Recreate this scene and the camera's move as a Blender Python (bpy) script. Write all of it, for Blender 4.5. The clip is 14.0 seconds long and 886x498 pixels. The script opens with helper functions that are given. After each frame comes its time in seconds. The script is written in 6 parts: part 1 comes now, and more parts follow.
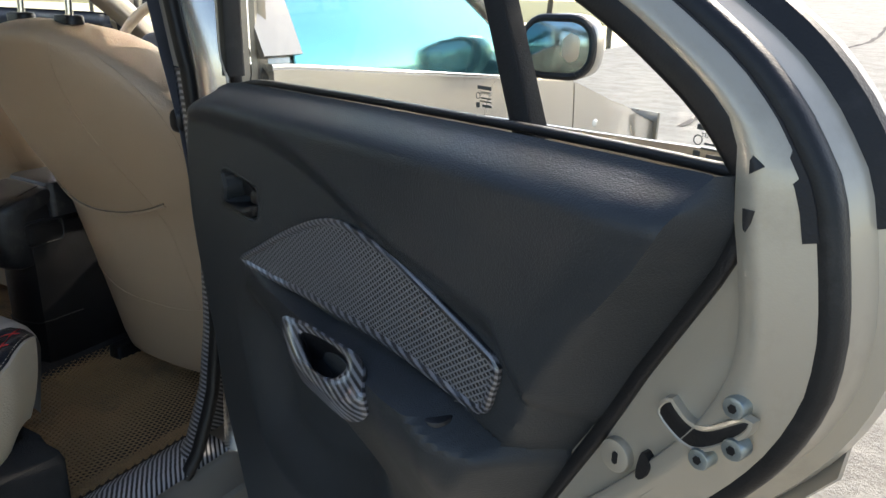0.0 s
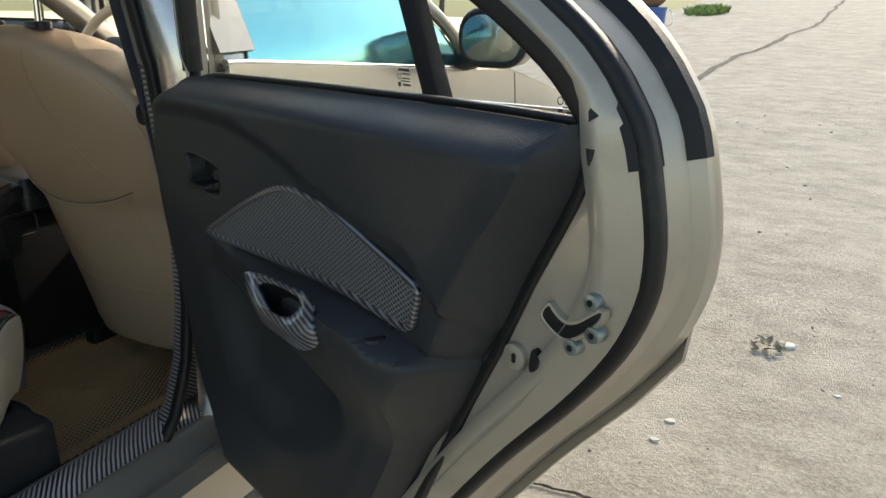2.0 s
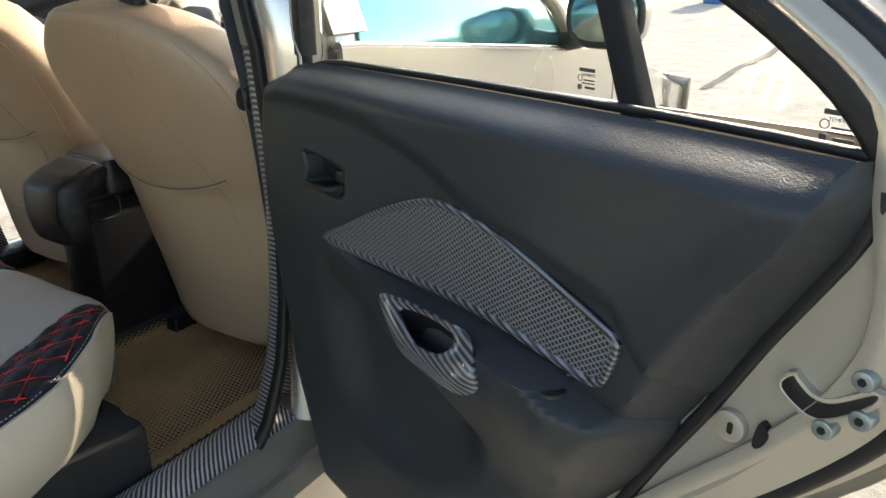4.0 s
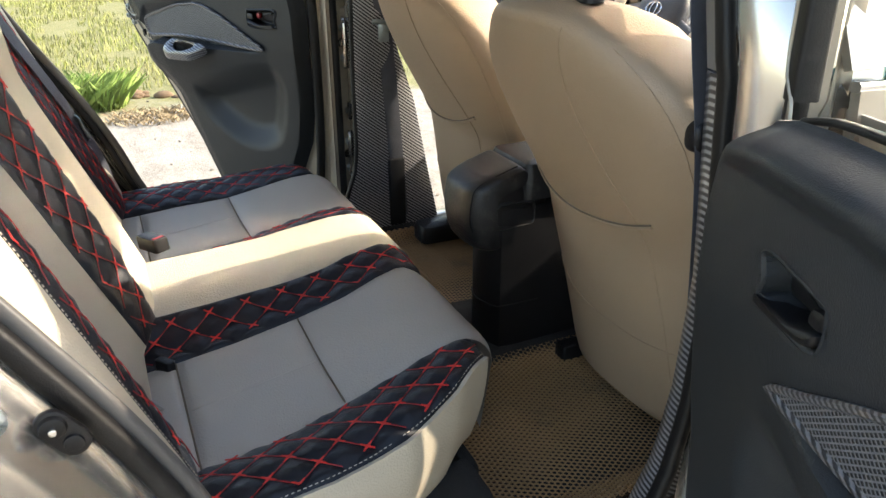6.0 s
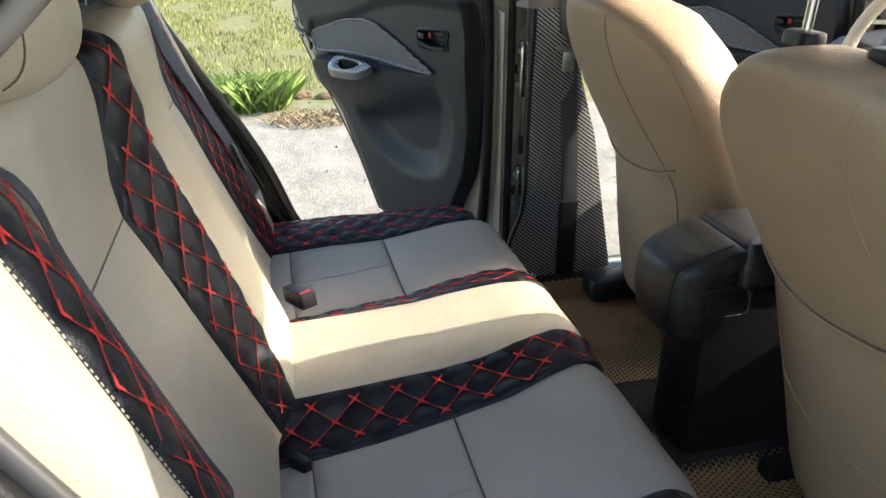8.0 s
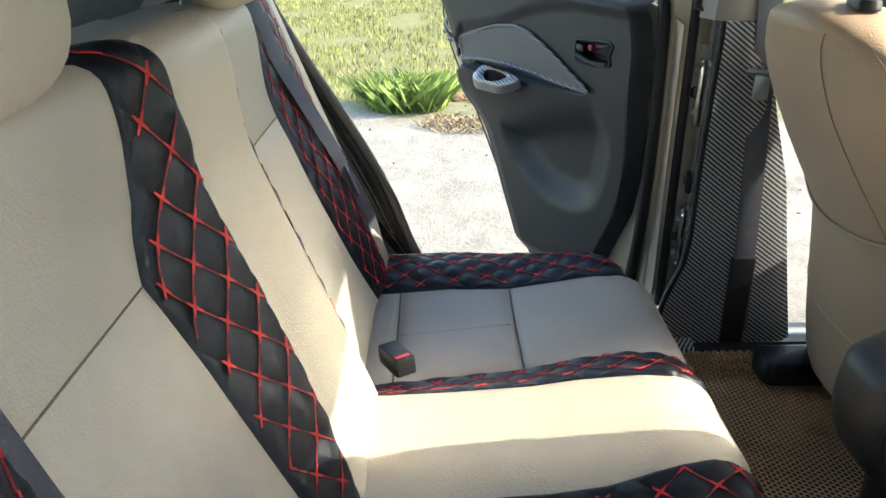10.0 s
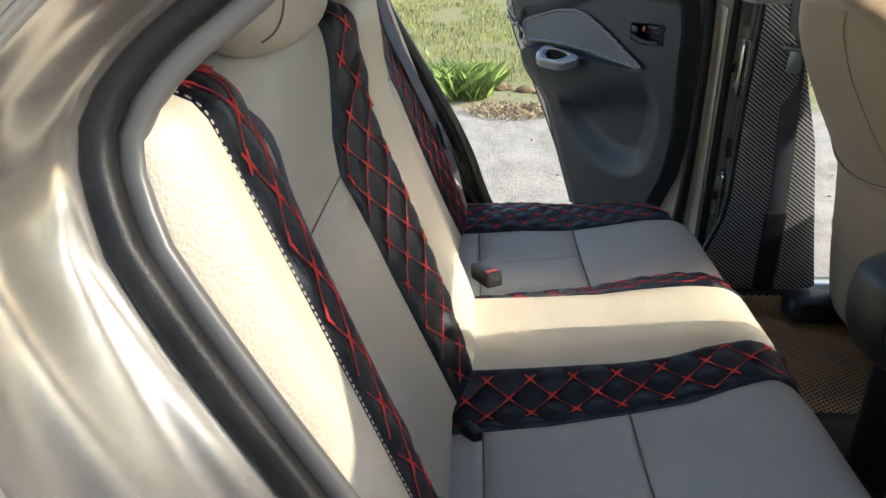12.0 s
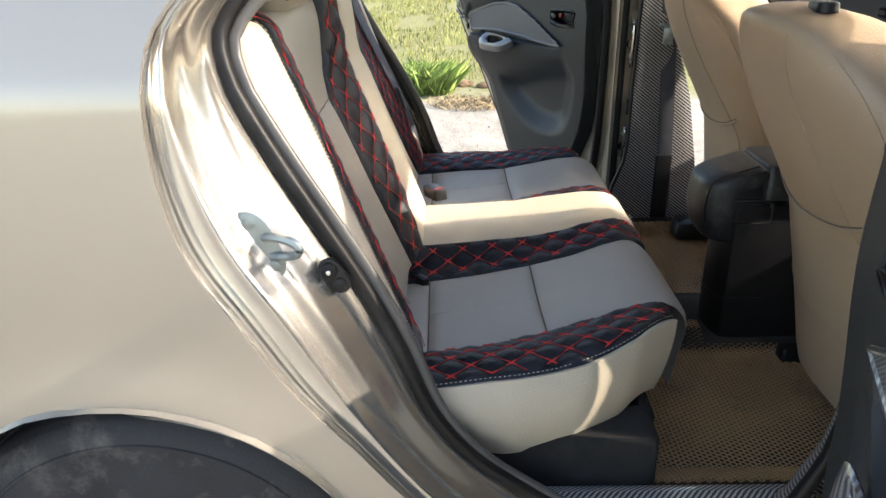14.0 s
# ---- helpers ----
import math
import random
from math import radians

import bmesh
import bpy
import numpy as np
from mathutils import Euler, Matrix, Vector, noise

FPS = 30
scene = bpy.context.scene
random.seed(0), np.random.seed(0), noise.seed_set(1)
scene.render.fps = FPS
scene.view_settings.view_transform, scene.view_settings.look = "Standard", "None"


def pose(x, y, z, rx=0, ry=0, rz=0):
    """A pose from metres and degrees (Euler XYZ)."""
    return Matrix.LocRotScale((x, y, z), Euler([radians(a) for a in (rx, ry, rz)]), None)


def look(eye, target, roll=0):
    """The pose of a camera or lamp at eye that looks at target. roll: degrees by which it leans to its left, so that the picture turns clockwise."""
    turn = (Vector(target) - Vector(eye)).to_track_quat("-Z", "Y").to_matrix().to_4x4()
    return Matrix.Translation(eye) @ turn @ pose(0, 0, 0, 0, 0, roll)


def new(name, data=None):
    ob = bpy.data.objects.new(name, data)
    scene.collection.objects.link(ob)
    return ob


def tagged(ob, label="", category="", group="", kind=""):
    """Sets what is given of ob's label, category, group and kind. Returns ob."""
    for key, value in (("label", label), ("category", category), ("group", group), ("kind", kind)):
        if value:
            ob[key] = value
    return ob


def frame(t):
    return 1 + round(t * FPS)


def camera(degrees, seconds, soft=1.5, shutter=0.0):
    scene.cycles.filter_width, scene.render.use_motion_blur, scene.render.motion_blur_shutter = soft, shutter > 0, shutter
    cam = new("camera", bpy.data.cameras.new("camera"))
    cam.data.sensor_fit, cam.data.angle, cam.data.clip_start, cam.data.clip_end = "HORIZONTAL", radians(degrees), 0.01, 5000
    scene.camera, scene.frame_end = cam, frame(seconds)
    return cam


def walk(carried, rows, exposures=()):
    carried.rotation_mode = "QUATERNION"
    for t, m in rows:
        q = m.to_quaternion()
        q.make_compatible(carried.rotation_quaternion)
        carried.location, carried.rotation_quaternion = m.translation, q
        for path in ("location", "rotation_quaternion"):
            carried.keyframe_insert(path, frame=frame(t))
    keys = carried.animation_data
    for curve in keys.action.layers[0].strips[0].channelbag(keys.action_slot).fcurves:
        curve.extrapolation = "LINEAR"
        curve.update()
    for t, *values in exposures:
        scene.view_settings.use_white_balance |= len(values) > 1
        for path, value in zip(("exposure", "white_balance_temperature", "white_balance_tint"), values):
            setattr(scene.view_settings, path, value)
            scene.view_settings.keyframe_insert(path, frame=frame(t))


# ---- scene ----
cam = camera(61.3, 14.0)
PATH = [
    (0, (1.695, -0.906, 1.2), (0.73, 0.724, 0.559), 1.4),
    (0.5, (1.716, -0.928, 1.198), (0.823, 0.743, 0.557), 1.5),
    (1, (1.772, -0.943, 1.201), (0.883, 0.727, 0.552), 0.2),
    (1.5, (1.796, -0.985, 1.193), (0.902, 0.685, 0.55), -0.0),
    (2, (1.813, -1.024, 1.201), (0.922, 0.646, 0.554), -0.2),
    (2.2, (1.818, -1.03, 1.198), (0.924, 0.641, 0.557), -0.1),
    (4.3, (1.566, -0.935, 1.224), (0.549, 0.605, 0.453), 0.7),
    (4.5, (1.527, -0.889, 1.227), (0.399, 0.564, 0.441), -0.3),
    (5, (1.458, -0.806, 1.242), (0.073, 0.399, 0.448), -0.2),
    (5.5, (1.425, -0.761, 1.252), (-0.142, 0.182, 0.443), 0.1),
    (6, (1.373, -0.734, 1.257), (-0.286, 0.024, 0.437), -0.3),
    (6.5, (1.276, -0.724, 1.27), (-0.439, -0.102, 0.451), -1.0),
    (7, (1.227, -0.721, 1.285), (-0.521, -0.205, 0.462), -1.1),
    (7.5, (1.186, -0.745, 1.286), (-0.575, -0.272, 0.463), -0.7),
    (8, (1.09, -0.706, 1.288), (-0.687, -0.298, 0.465), -0.4),
    (8.5, (0.937, -0.641, 1.283), (-0.857, -0.309, 0.462), -0.3),
    (9, (0.832, -0.622, 1.272), (-0.976, -0.387, 0.45), -0.1),
    (9.2, (0.807, -0.617, 1.268), (-1.008, -0.443, 0.447), -0.2),
    (11.5, (0.964, -0.684, 1.272), (-0.857, -0.752, 0.449), -0.2),
    (12, (1.106, -0.726, 1.269), (-0.714, -0.793, 0.442), 0.0),
    (12.5, (1.215, -0.718, 1.258), (-0.612, -0.779, 0.447), 0.0),
    (13, (1.345, -0.686, 1.26), (-0.487, -0.71, 0.457), -0.0),
    (13.5, (1.499, -0.663, 1.275), (-0.332, -0.669, 0.469), -0.5),
    (14, (1.652, -0.671, 1.273), (-0.18, -0.671, 0.471), -0.6),
]
EXPOSURES = [(0.0, 1.48, 6900, 12), (0.5, 1.32, 7300, 8), (2.0, 1.08, 7400, 8), (4.5, 2.02, 7500, 10), (6.5, 2.2, 7400, 12), (7.0, 2.3, 7300, 10), (7.5, 2.1, 7150, 10), (8.0, 1.88, 7000, 9), (8.5, 1.85, 6800, 8), (9.0, 2.15, 6600, 6), (11.5, 1.7, 7100, 9), (12.0, 1.55, 6700, 9), (13.0, 1.5, 6400, 7), (13.5, 1.93, 7000, 12), (14.0, 2.02, 7200, 13)]
walk(cam, [(t, look(eye, target, roll)) for t, eye, target, roll in PATH], EXPOSURES)

# ---- light ----
world = bpy.data.worlds.new("sky")
scene.world = world
world.use_nodes = True
SUN_AZ, SUN_EL = 5.0, 31.0
wn = world.node_tree.nodes
sky = wn.new("ShaderNodeTexSky")
sky.sky_type, sky.sun_disc = "NISHITA", False
sky.sun_elevation, sky.sun_rotation = radians(SUN_EL), radians(SUN_AZ)
wn["Background"].inputs["Strength"].default_value = 0.15
world.node_tree.links.new(sky.outputs[0], wn["Background"].inputs["Color"])
sun = new("sun", bpy.data.lights.new("sun", "SUN"))
sun.data.energy, sun.data.angle, sun.data.color = 2.0, radians(0.5), (1.0, 0.94, 0.84)
sdir = Vector((math.sin(radians(SUN_AZ)) * math.cos(radians(SUN_EL)), math.cos(radians(SUN_AZ)) * math.cos(radians(SUN_EL)), math.sin(radians(SUN_EL))))
sun.matrix_world = look(sdir * 20, (0, 0, 0))

# ---- materials ----


def mat(name, color, rough=0.5, metal=0.0, vary=0.12, scale=6.0, grain=0.0, grain_scale=300.0, coat=0.0, dirt=None, dirt_scale=3.0, spec=0.5, rand=0.0):
    """A Principled material whose colour varies at two scales, with fine relief and, if asked, dirt."""
    m = bpy.data.materials.new(name)
    m.use_nodes = True
    nt = m.node_tree
    n, link = nt.nodes, nt.links.new
    b = n["Principled BSDF"]
    b.inputs["Roughness"].default_value, b.inputs["Metallic"].default_value = rough, metal
    b.inputs["Coat Weight"].default_value, b.inputs["Specular IOR Level"].default_value = coat, spec
    b.inputs["Coat Roughness"].default_value = 0.06
    tc = n.new("ShaderNodeTexCoord")
    big = n.new("ShaderNodeTexNoise")
    big.inputs["Scale"].default_value, big.inputs["Detail"].default_value = scale, 6
    link(tc.outputs["Object"], big.inputs["Vector"])
    ramp = n.new("ShaderNodeValToRGB")
    ramp.color_ramp.elements[0].position, ramp.color_ramp.elements[1].position = 0.3, 0.7
    ramp.color_ramp.elements[0].color = [c * (1 - vary) for c in color] + [1]
    ramp.color_ramp.elements[1].color = [min(1, c * (1 + vary)) for c in color] + [1]
    link(big.outputs["Fac"], ramp.inputs["Fac"])
    out = ramp.outputs["Color"]
    if dirt:
        spots = n.new("ShaderNodeTexNoise")
        spots.inputs["Scale"].default_value, spots.inputs["Detail"].default_value, spots.inputs["Roughness"].default_value = dirt_scale, 9, 0.7
        link(tc.outputs["Object"], spots.inputs["Vector"])
        cut = n.new("ShaderNodeMapRange")
        cut.inputs["From Min"].default_value, cut.inputs["From Max"].default_value = 0.52, 0.72
        link(spots.outputs["Fac"], cut.inputs["Value"])
        mix = n.new("ShaderNodeMix")
        mix.data_type = "RGBA"
        link(cut.outputs["Result"], mix.inputs["Factor"])
        link(out, mix.inputs["A"])
        mix.inputs["B"].default_value = (*dirt, 1)
        out = mix.outputs["Result"]
    if rand:
        info = n.new("ShaderNodeNewGeometry")
        hs = n.new("ShaderNodeHueSaturation")
        mr = n.new("ShaderNodeMapRange")
        mr.inputs["To Min"].default_value, mr.inputs["To Max"].default_value = 1 - rand, 1 + rand
        link(info.outputs["Random Per Island"], mr.inputs["Value"])
        link(mr.outputs["Result"], hs.inputs["Value"])
        link(out, hs.inputs["Color"])
        out = hs.outputs["Color"]
    link(out, b.inputs["Base Color"])
    rr = n.new("ShaderNodeMapRange")
    rr.inputs["To Min"].default_value, rr.inputs["To Max"].default_value = max(0.02, rough - 0.08), min(1, rough + 0.08)
    link(big.outputs["Fac"], rr.inputs["Value"])
    link(rr.outputs["Result"], b.inputs["Roughness"])
    if grain:
        fine = n.new("ShaderNodeTexVoronoi")
        fine.inputs["Scale"].default_value = grain_scale
        wob = n.new("ShaderNodeTexNoise")
        wob.inputs["Scale"].default_value = grain_scale * 0.6
        link(tc.outputs["Object"], wob.inputs["Vector"])
        link(tc.outputs["Object"], fine.inputs["Vector"])
        add = n.new("ShaderNodeMath")
        link(fine.outputs["Distance"], add.inputs[0])
        link(wob.outputs["Fac"], add.inputs[1])
        bump = n.new("ShaderNodeBump")
        bump.inputs["Strength"].default_value, bump.inputs["Distance"].default_value = grain, 0.001
        link(add.outputs[0], bump.inputs["Height"])
        link(bump.outputs["Normal"], b.inputs["Normal"])
    return m


def carbon(name, way, pitch=0.0065, light=(0.42, 0.42, 0.43), dark=(0.012, 0.012, 0.014)):
    """Glossy woven film: diagonal twill bands across way, broken by a finer cross band."""
    m = bpy.data.materials.new(name)
    m.use_nodes = True
    n, link = m.node_tree.nodes, m.node_tree.links.new
    b = n["Principled BSDF"]
    b.inputs["Roughness"].default_value, b.inputs["Coat Weight"].default_value = 0.3, 0.8
    tc = n.new("ShaderNodeTexCoord")
    facs = []
    for k, p in ((way, pitch), ((way[2], way[0], -way[1]), pitch * 0.45)):
        dot = n.new("ShaderNodeVectorMath")
        dot.operation = "DOT_PRODUCT"
        link(tc.outputs["Object"], dot.inputs[0])
        dot.inputs[1].default_value = Vector(k).normalized() * (2 * math.pi / p)
        s = n.new("ShaderNodeMath")
        s.operation = "SINE"
        link(dot.outputs["Value"], s.inputs[0])
        facs.append(s)
    soft = n.new("ShaderNodeMath")
    soft.operation = "MULTIPLY_ADD"
    link(facs[1].outputs[0], soft.inputs[0])
    soft.inputs[1].default_value = 0.15
    link(facs[0].outputs[0], soft.inputs[2])
    ramp = n.new("ShaderNodeValToRGB")
    ramp.color_ramp.elements[0].position, ramp.color_ramp.elements[1].position = 0.35, 0.72
    ramp.color_ramp.elements[0].color, ramp.color_ramp.elements[1].color = (*dark, 1), (*light, 1)
    half = n.new("ShaderNodeMapRange")
    half.inputs["From Min"].default_value, half.inputs["From Max"].default_value = -1.3, 1.3
    link(soft.outputs[0], half.inputs["Value"])
    link(half.outputs["Result"], ramp.inputs["Fac"])
    link(ramp.outputs["Color"], b.inputs["Base Color"])
    bump = n.new("ShaderNodeBump")
    bump.inputs["Strength"].default_value, bump.inputs["Distance"].default_value = 0.25, 0.001
    link(half.outputs["Result"], bump.inputs["Height"])
    link(bump.outputs["Normal"], b.inputs["Normal"])
    return m


def glass(name, tint, rough=0.0):
    m = bpy.data.materials.new(name)
    m.use_nodes = True
    b = m.node_tree.nodes["Principled BSDF"]
    b.inputs["Base Color"].default_value = (*tint, 1)
    b.inputs["Transmission Weight"].default_value, b.inputs["Roughness"].default_value, b.inputs["IOR"].default_value = 1.0, rough, 1.2
    return m


PAINT = mat("champagne_paint", (0.40, 0.36, 0.30), 0.30, 0.6, 0.04, 2.0, 0.05, 900, 1.0)
JAMB = mat("champagne_jamb_paint", (0.465, 0.437, 0.395), 0.21, 0.85, 0.04, 5.0, 0.02, 600, 0.6)
DOORPAINT = mat("champagne_door_paint", (0.37, 0.325, 0.255), 0.34, 0.30, 0.05, 4.0, 0.06, 700, 0.35, (0.30, 0.26, 0.20), 7.0)
DOORTRIM = mat("grey_door_plastic", (0.0235, 0.0262, 0.0285), 0.42, 0, 0.10, 5.0, 0.28, 640, 0, (0.030, 0.031, 0.031), 4.0, spec=0.28)
BLACKPL = mat("black_plastic", (0.007, 0.007, 0.008), 0.38, 0, 0.2, 8.0, 0.25, 900, spec=0.40)
RUBBER = mat("black_rubber", (0.008, 0.0075, 0.0075), 0.50, 0, 0.25, 10.0, 0.15, 500, 0, (0.03, 0.028, 0.026), 9.0, spec=0.35)
TYRE = mat("tyre_rubber", (0.022, 0.022, 0.024), 0.7, 0, 0.3, 12.0, 0.4, 200, 0, (0.10, 0.09, 0.08), 14.0)
CREAM = mat("cream_leatherette", (0.54, 0.475, 0.365), 0.45, 0, 0.07, 5.0, 0.60, 330)
TAN = mat("tan_leatherette", (0.385, 0.28, 0.187), 0.5, 0, 0.07, 3.0, 0.45, 360)
BEIGE = mat("beige_leatherette", (0.47, 0.425, 0.34), 0.47, 0, 0.07, 5.0, 0.55, 330)
GREYL = mat("grey_leatherette", (0.42, 0.385, 0.335), 0.48, 0, 0.07, 4.0, 0.45, 360)
QUILT = mat("black_quilted_leatherette", (0.008, 0.011, 0.017), 0.40, 0, 0.25, 9.0, 0.35, 700, spec=0.40)
RED = mat("red_thread", (0.62, 0.03, 0.025), 0.6, 0, 0.2, 60.0, 0.3, 1500)
DKRED = mat("dark_red_thread", (0.30, 0.02, 0.025), 0.6, 0, 0.3, 60.0)
TANSEAM = mat("tan_seam_thread", (0.24, 0.17, 0.11), 0.7, 0, 0.2, 40.0)
MATTBLACK = mat("matt_black_plastic", (0.010, 0.010, 0.0105), 0.7, 0, 0.2, 12.0, 0.2, 600, spec=0.25)
GREYTH = mat("grey_thread", (0.45, 0.40, 0.33), 0.7, 0, 0.2, 60.0)
# dark brown line for seams: the crease's shadow is put into the thread's colour
SEAM_SHADE = mat("seam_shadow_thread", (0.16, 0.125, 0.09), 0.8, 0, 0.2, 40.0)
CHROME = mat("chrome", (0.7, 0.7, 0.7), 0.15, 1.0, 0.05, 20.0)
STEEL = mat("zinc_steel", (0.29, 0.325, 0.32), 0.38, 0.8, 0.15, 40.0, 0.15, 300)
BELTM = mat("black_webbing", (0.058, 0.063, 0.078), 0.55, 0, 0.2, 20.0, 0.5, 900)
REDPL = mat("red_plastic", (0.33, 0.022, 0.025), 0.4, 0, 0.1, 20.0)
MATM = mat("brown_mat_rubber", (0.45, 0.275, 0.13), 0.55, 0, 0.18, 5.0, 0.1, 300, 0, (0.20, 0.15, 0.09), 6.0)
# the mat's brown taken near black: shade down in the cells, put into the colour
MAT_SHADE = mat("mat_pit_shade_rubber", (0.035, 0.021, 0.011), 0.7, 0, 0.2, 6.0)
CARPET = mat("dark_carpet", (0.016, 0.015, 0.0145), 0.95, 0, 0.3, 30.0, 0.8, 600)
DASH = mat("dark_blue_grey_dash", (0.05, 0.055, 0.065), 0.5, 0, 0.1, 6.0, 0.4, 600)
HEADLINER = mat("grey_headliner", (0.42, 0.40, 0.37), 0.9, 0, 0.05, 20.0, 0.3, 600)
CARB_A = carbon("carbon_film", (0.1, 0.75, 1.0), 0.0078, (0.36, 0.36, 0.37))
CARB_S = carbon("carbon_sill_film", (0.9, 1.0, 0.3), 0.0075, (0.5, 0.5, 0.5))
CARB_D = carbon("carbon_door_film", (0.45, 0.0, 1.3), 0.0060, (0.15, 0.15, 0.16))
GLASS = glass("clear_glass", (0.97, 0.985, 0.98))
# tint assumed for the unseen rear window, added to keep skylight off the backrest
DARKGLASS = glass("assumed_dark_tint_glass", (0.10, 0.13, 0.13))
FILM = mat("teal_window_film", (0.15, 0.42, 0.46), 0.08, 0.85, 0.12, 2.5)

# ---- mesh helpers ----


def spline(pts, n, closed=False):
    """n points along a Catmull-Rom curve, evenly by length."""
    p = np.array(pts, float)
    k = len(p)
    fine = []
    spans = k if closed else k - 1
    for i in range(spans):
        if closed:
            a, b, c, d = p[(i - 1) % k], p[i], p[(i + 1) % k], p[(i + 2) % k]
        else:
            a, b, c, d = p[max(i - 1, 0)], p[i], p[i + 1], p[min(i + 2, k - 1)]
        for u in np.linspace(0, 1, 16, endpoint=False):
            fine.append(0.5 * (2 * b + (c - a) * u + (2 * a - 5 * b + 4 * c - d) * u * u + (3 * b - a - 3 * c + d) * u**3))
    fine.append(p[0] if closed else p[-1])
    fine = np.array(fine)
    s = np.r_[0, np.cumsum(np.linalg.norm(np.diff(fine, axis=0), axis=1))]
    at = np.linspace(0, s[-1], n, endpoint=not closed)
    return np.stack([np.interp(at, s, fine[:, j]) for j in range(p.shape[1])], 1)


def interp(pairs):
    xs, ys = [a for a, _ in pairs], [b for _, b in pairs]

    def f(v):
        if v <= xs[0]:
            return ys[0]
        for k in range(1, len(xs)):
            if v <= xs[k]:
                return ys[k - 1] + (ys[k] - ys[k - 1]) * (v - xs[k - 1]) / (xs[k] - xs[k - 1])
        return ys[-1]
    return f


def smooth(a, b, v):
    u = (v - a) / (b - a)
    u = 0.0 if u < 0 else 1.0 if u > 1 else u
    return u * u * (3 - 2 * u)


def cross3(a, b):
    return np.array((a[1] * b[2] - a[2] * b[1], a[2] * b[0] - a[0] * b[2], a[0] * b[1] - a[1] * b[0]))


def part(name, geo, material, parent, label="", T=None, sharp=40, kind=""):
    """One mesh object under a thing or a part. geo: (verts, faces) or a bmesh; T maps its coordinates into the world."""
    me = bpy.data.meshes.new(name)
    if isinstance(geo, tuple):
        v = np.asarray(geo[0], float).reshape(-1, 3)
        if T is not None:
            t = np.array(T)
            v = v @ t[:3, :3].T + t[:3, 3]
        me.from_pydata(v.tolist(), [], [tuple(f) for f in geo[1]])
        bm = bmesh.new()
        bm.from_mesh(me)
    else:
        bm = geo
        if T is not None:
            bm.transform(Matrix(np.array(T).tolist()))
    if len(bm.faces) < 60000:
        bmesh.ops.recalc_face_normals(bm, faces=bm.faces)
    bm.to_mesh(me)
    bm.free()
    me.shade_smooth()
    me.set_sharp_from_angle(angle=radians(sharp))
    me.materials.append(material)
    ob = new(name, me)
    if parent is not None:
        ob.parent = parent
        ob.matrix_parent_inverse = parent.matrix_world.inverted()
    if label:
        ob["label"] = label
    if kind:
        ob["kind"] = kind
    return ob


def thing(name, label, category, at=(0, 0, 0), group=""):
    e = new(name)
    e.empty_display_size = 0.05
    e.location = at
    e.matrix_world = Matrix.Translation(at)
    return tagged(e, label, category, group)


def grid(P, cu=False, cv=False):
    P = np.asarray(P, float)
    a, b = P.shape[:2]
    F = []
    for i in range(a if cu else a - 1):
        for j in range(b if cv else b - 1):
            i2, j2 = (i + 1) % a, (j + 1) % b
            F.append((i * b + j, i2 * b + j, i2 * b + j2, i * b + j2))
    return P.reshape(-1, 3), F


def shell(P, th):
    """A sheet with thickness: P and a copy th behind it, joined at the rims."""
    P = np.asarray(P, float)
    a, b = P.shape[:2]
    du, dv = np.gradient(P, axis=0), np.gradient(P, axis=1)
    N = np.cross(du, dv)
    N /= np.linalg.norm(N, axis=2, keepdims=True) + 1e-9
    v1, f1 = grid(P)
    v2, _ = grid(P - th * N)
    o = a * b
    F = list(f1) + [tuple(o + k for k in reversed(f)) for f in f1]
    ring = [i * b for i in range(a)] + [(a - 1) * b + j for j in range(1, b)] + [i * b + b - 1 for i in range(a - 2, -1, -1)] + list(range(b - 2, 0, -1))
    for k in range(len(ring)):
        p, q = ring[k], ring[(k + 1) % len(ring)]
        F.append((p, q, o + q, o + p))
    return np.r_[v1, v2], F


def join(*geos):
    V, F, o = [], [], 0
    for v, f in geos:
        v = np.asarray(v).reshape(-1, 3)
        V.append(v)
        F += [tuple(o + k for k in q) for q in f]
        o += len(v)
    return np.concatenate(V), F


def sweep(path, prof, closed=False, up=(0, 0, 1), caps=True):
    """A closed 2D profile (side, up) carried along a path."""
    path, prof = np.asarray(path, float), np.asarray(prof, float)
    n = len(path)
    if closed:
        tan = np.roll(path, -1, 0) - np.roll(path, 1, 0)
    else:
        tan = np.gradient(path, axis=0)
    tan /= np.linalg.norm(tan, axis=1, keepdims=True) + 1e-12
    up = np.asarray(up, float)
    ups = np.tile(up, (n, 1)) if up.ndim == 1 else up
    side = np.cross(tan, ups)
    bad = np.linalg.norm(side, axis=1) < 1e-3
    side[bad] = np.cross(tan[bad], (0.31, 0.77, 0.2))
    side /= np.linalg.norm(side, axis=1, keepdims=True)
    ups = np.cross(side, tan)
    P = path[:, None] + side[:, None] * prof[None, :, :1] + ups[:, None] * prof[None, :, 1:]
    v, f = grid(P, cu=closed, cv=True)
    if caps and not closed:
        m = len(prof)
        f = f + [tuple(range(m)), tuple((n - 1) * m + k for k in range(m))]
    return v, f


def circle(r, n=10, ry=None):
    a = np.linspace(0, 2 * math.pi, n, endpoint=False)
    return np.stack([r * np.cos(a), (ry or r) * np.sin(a)], 1)


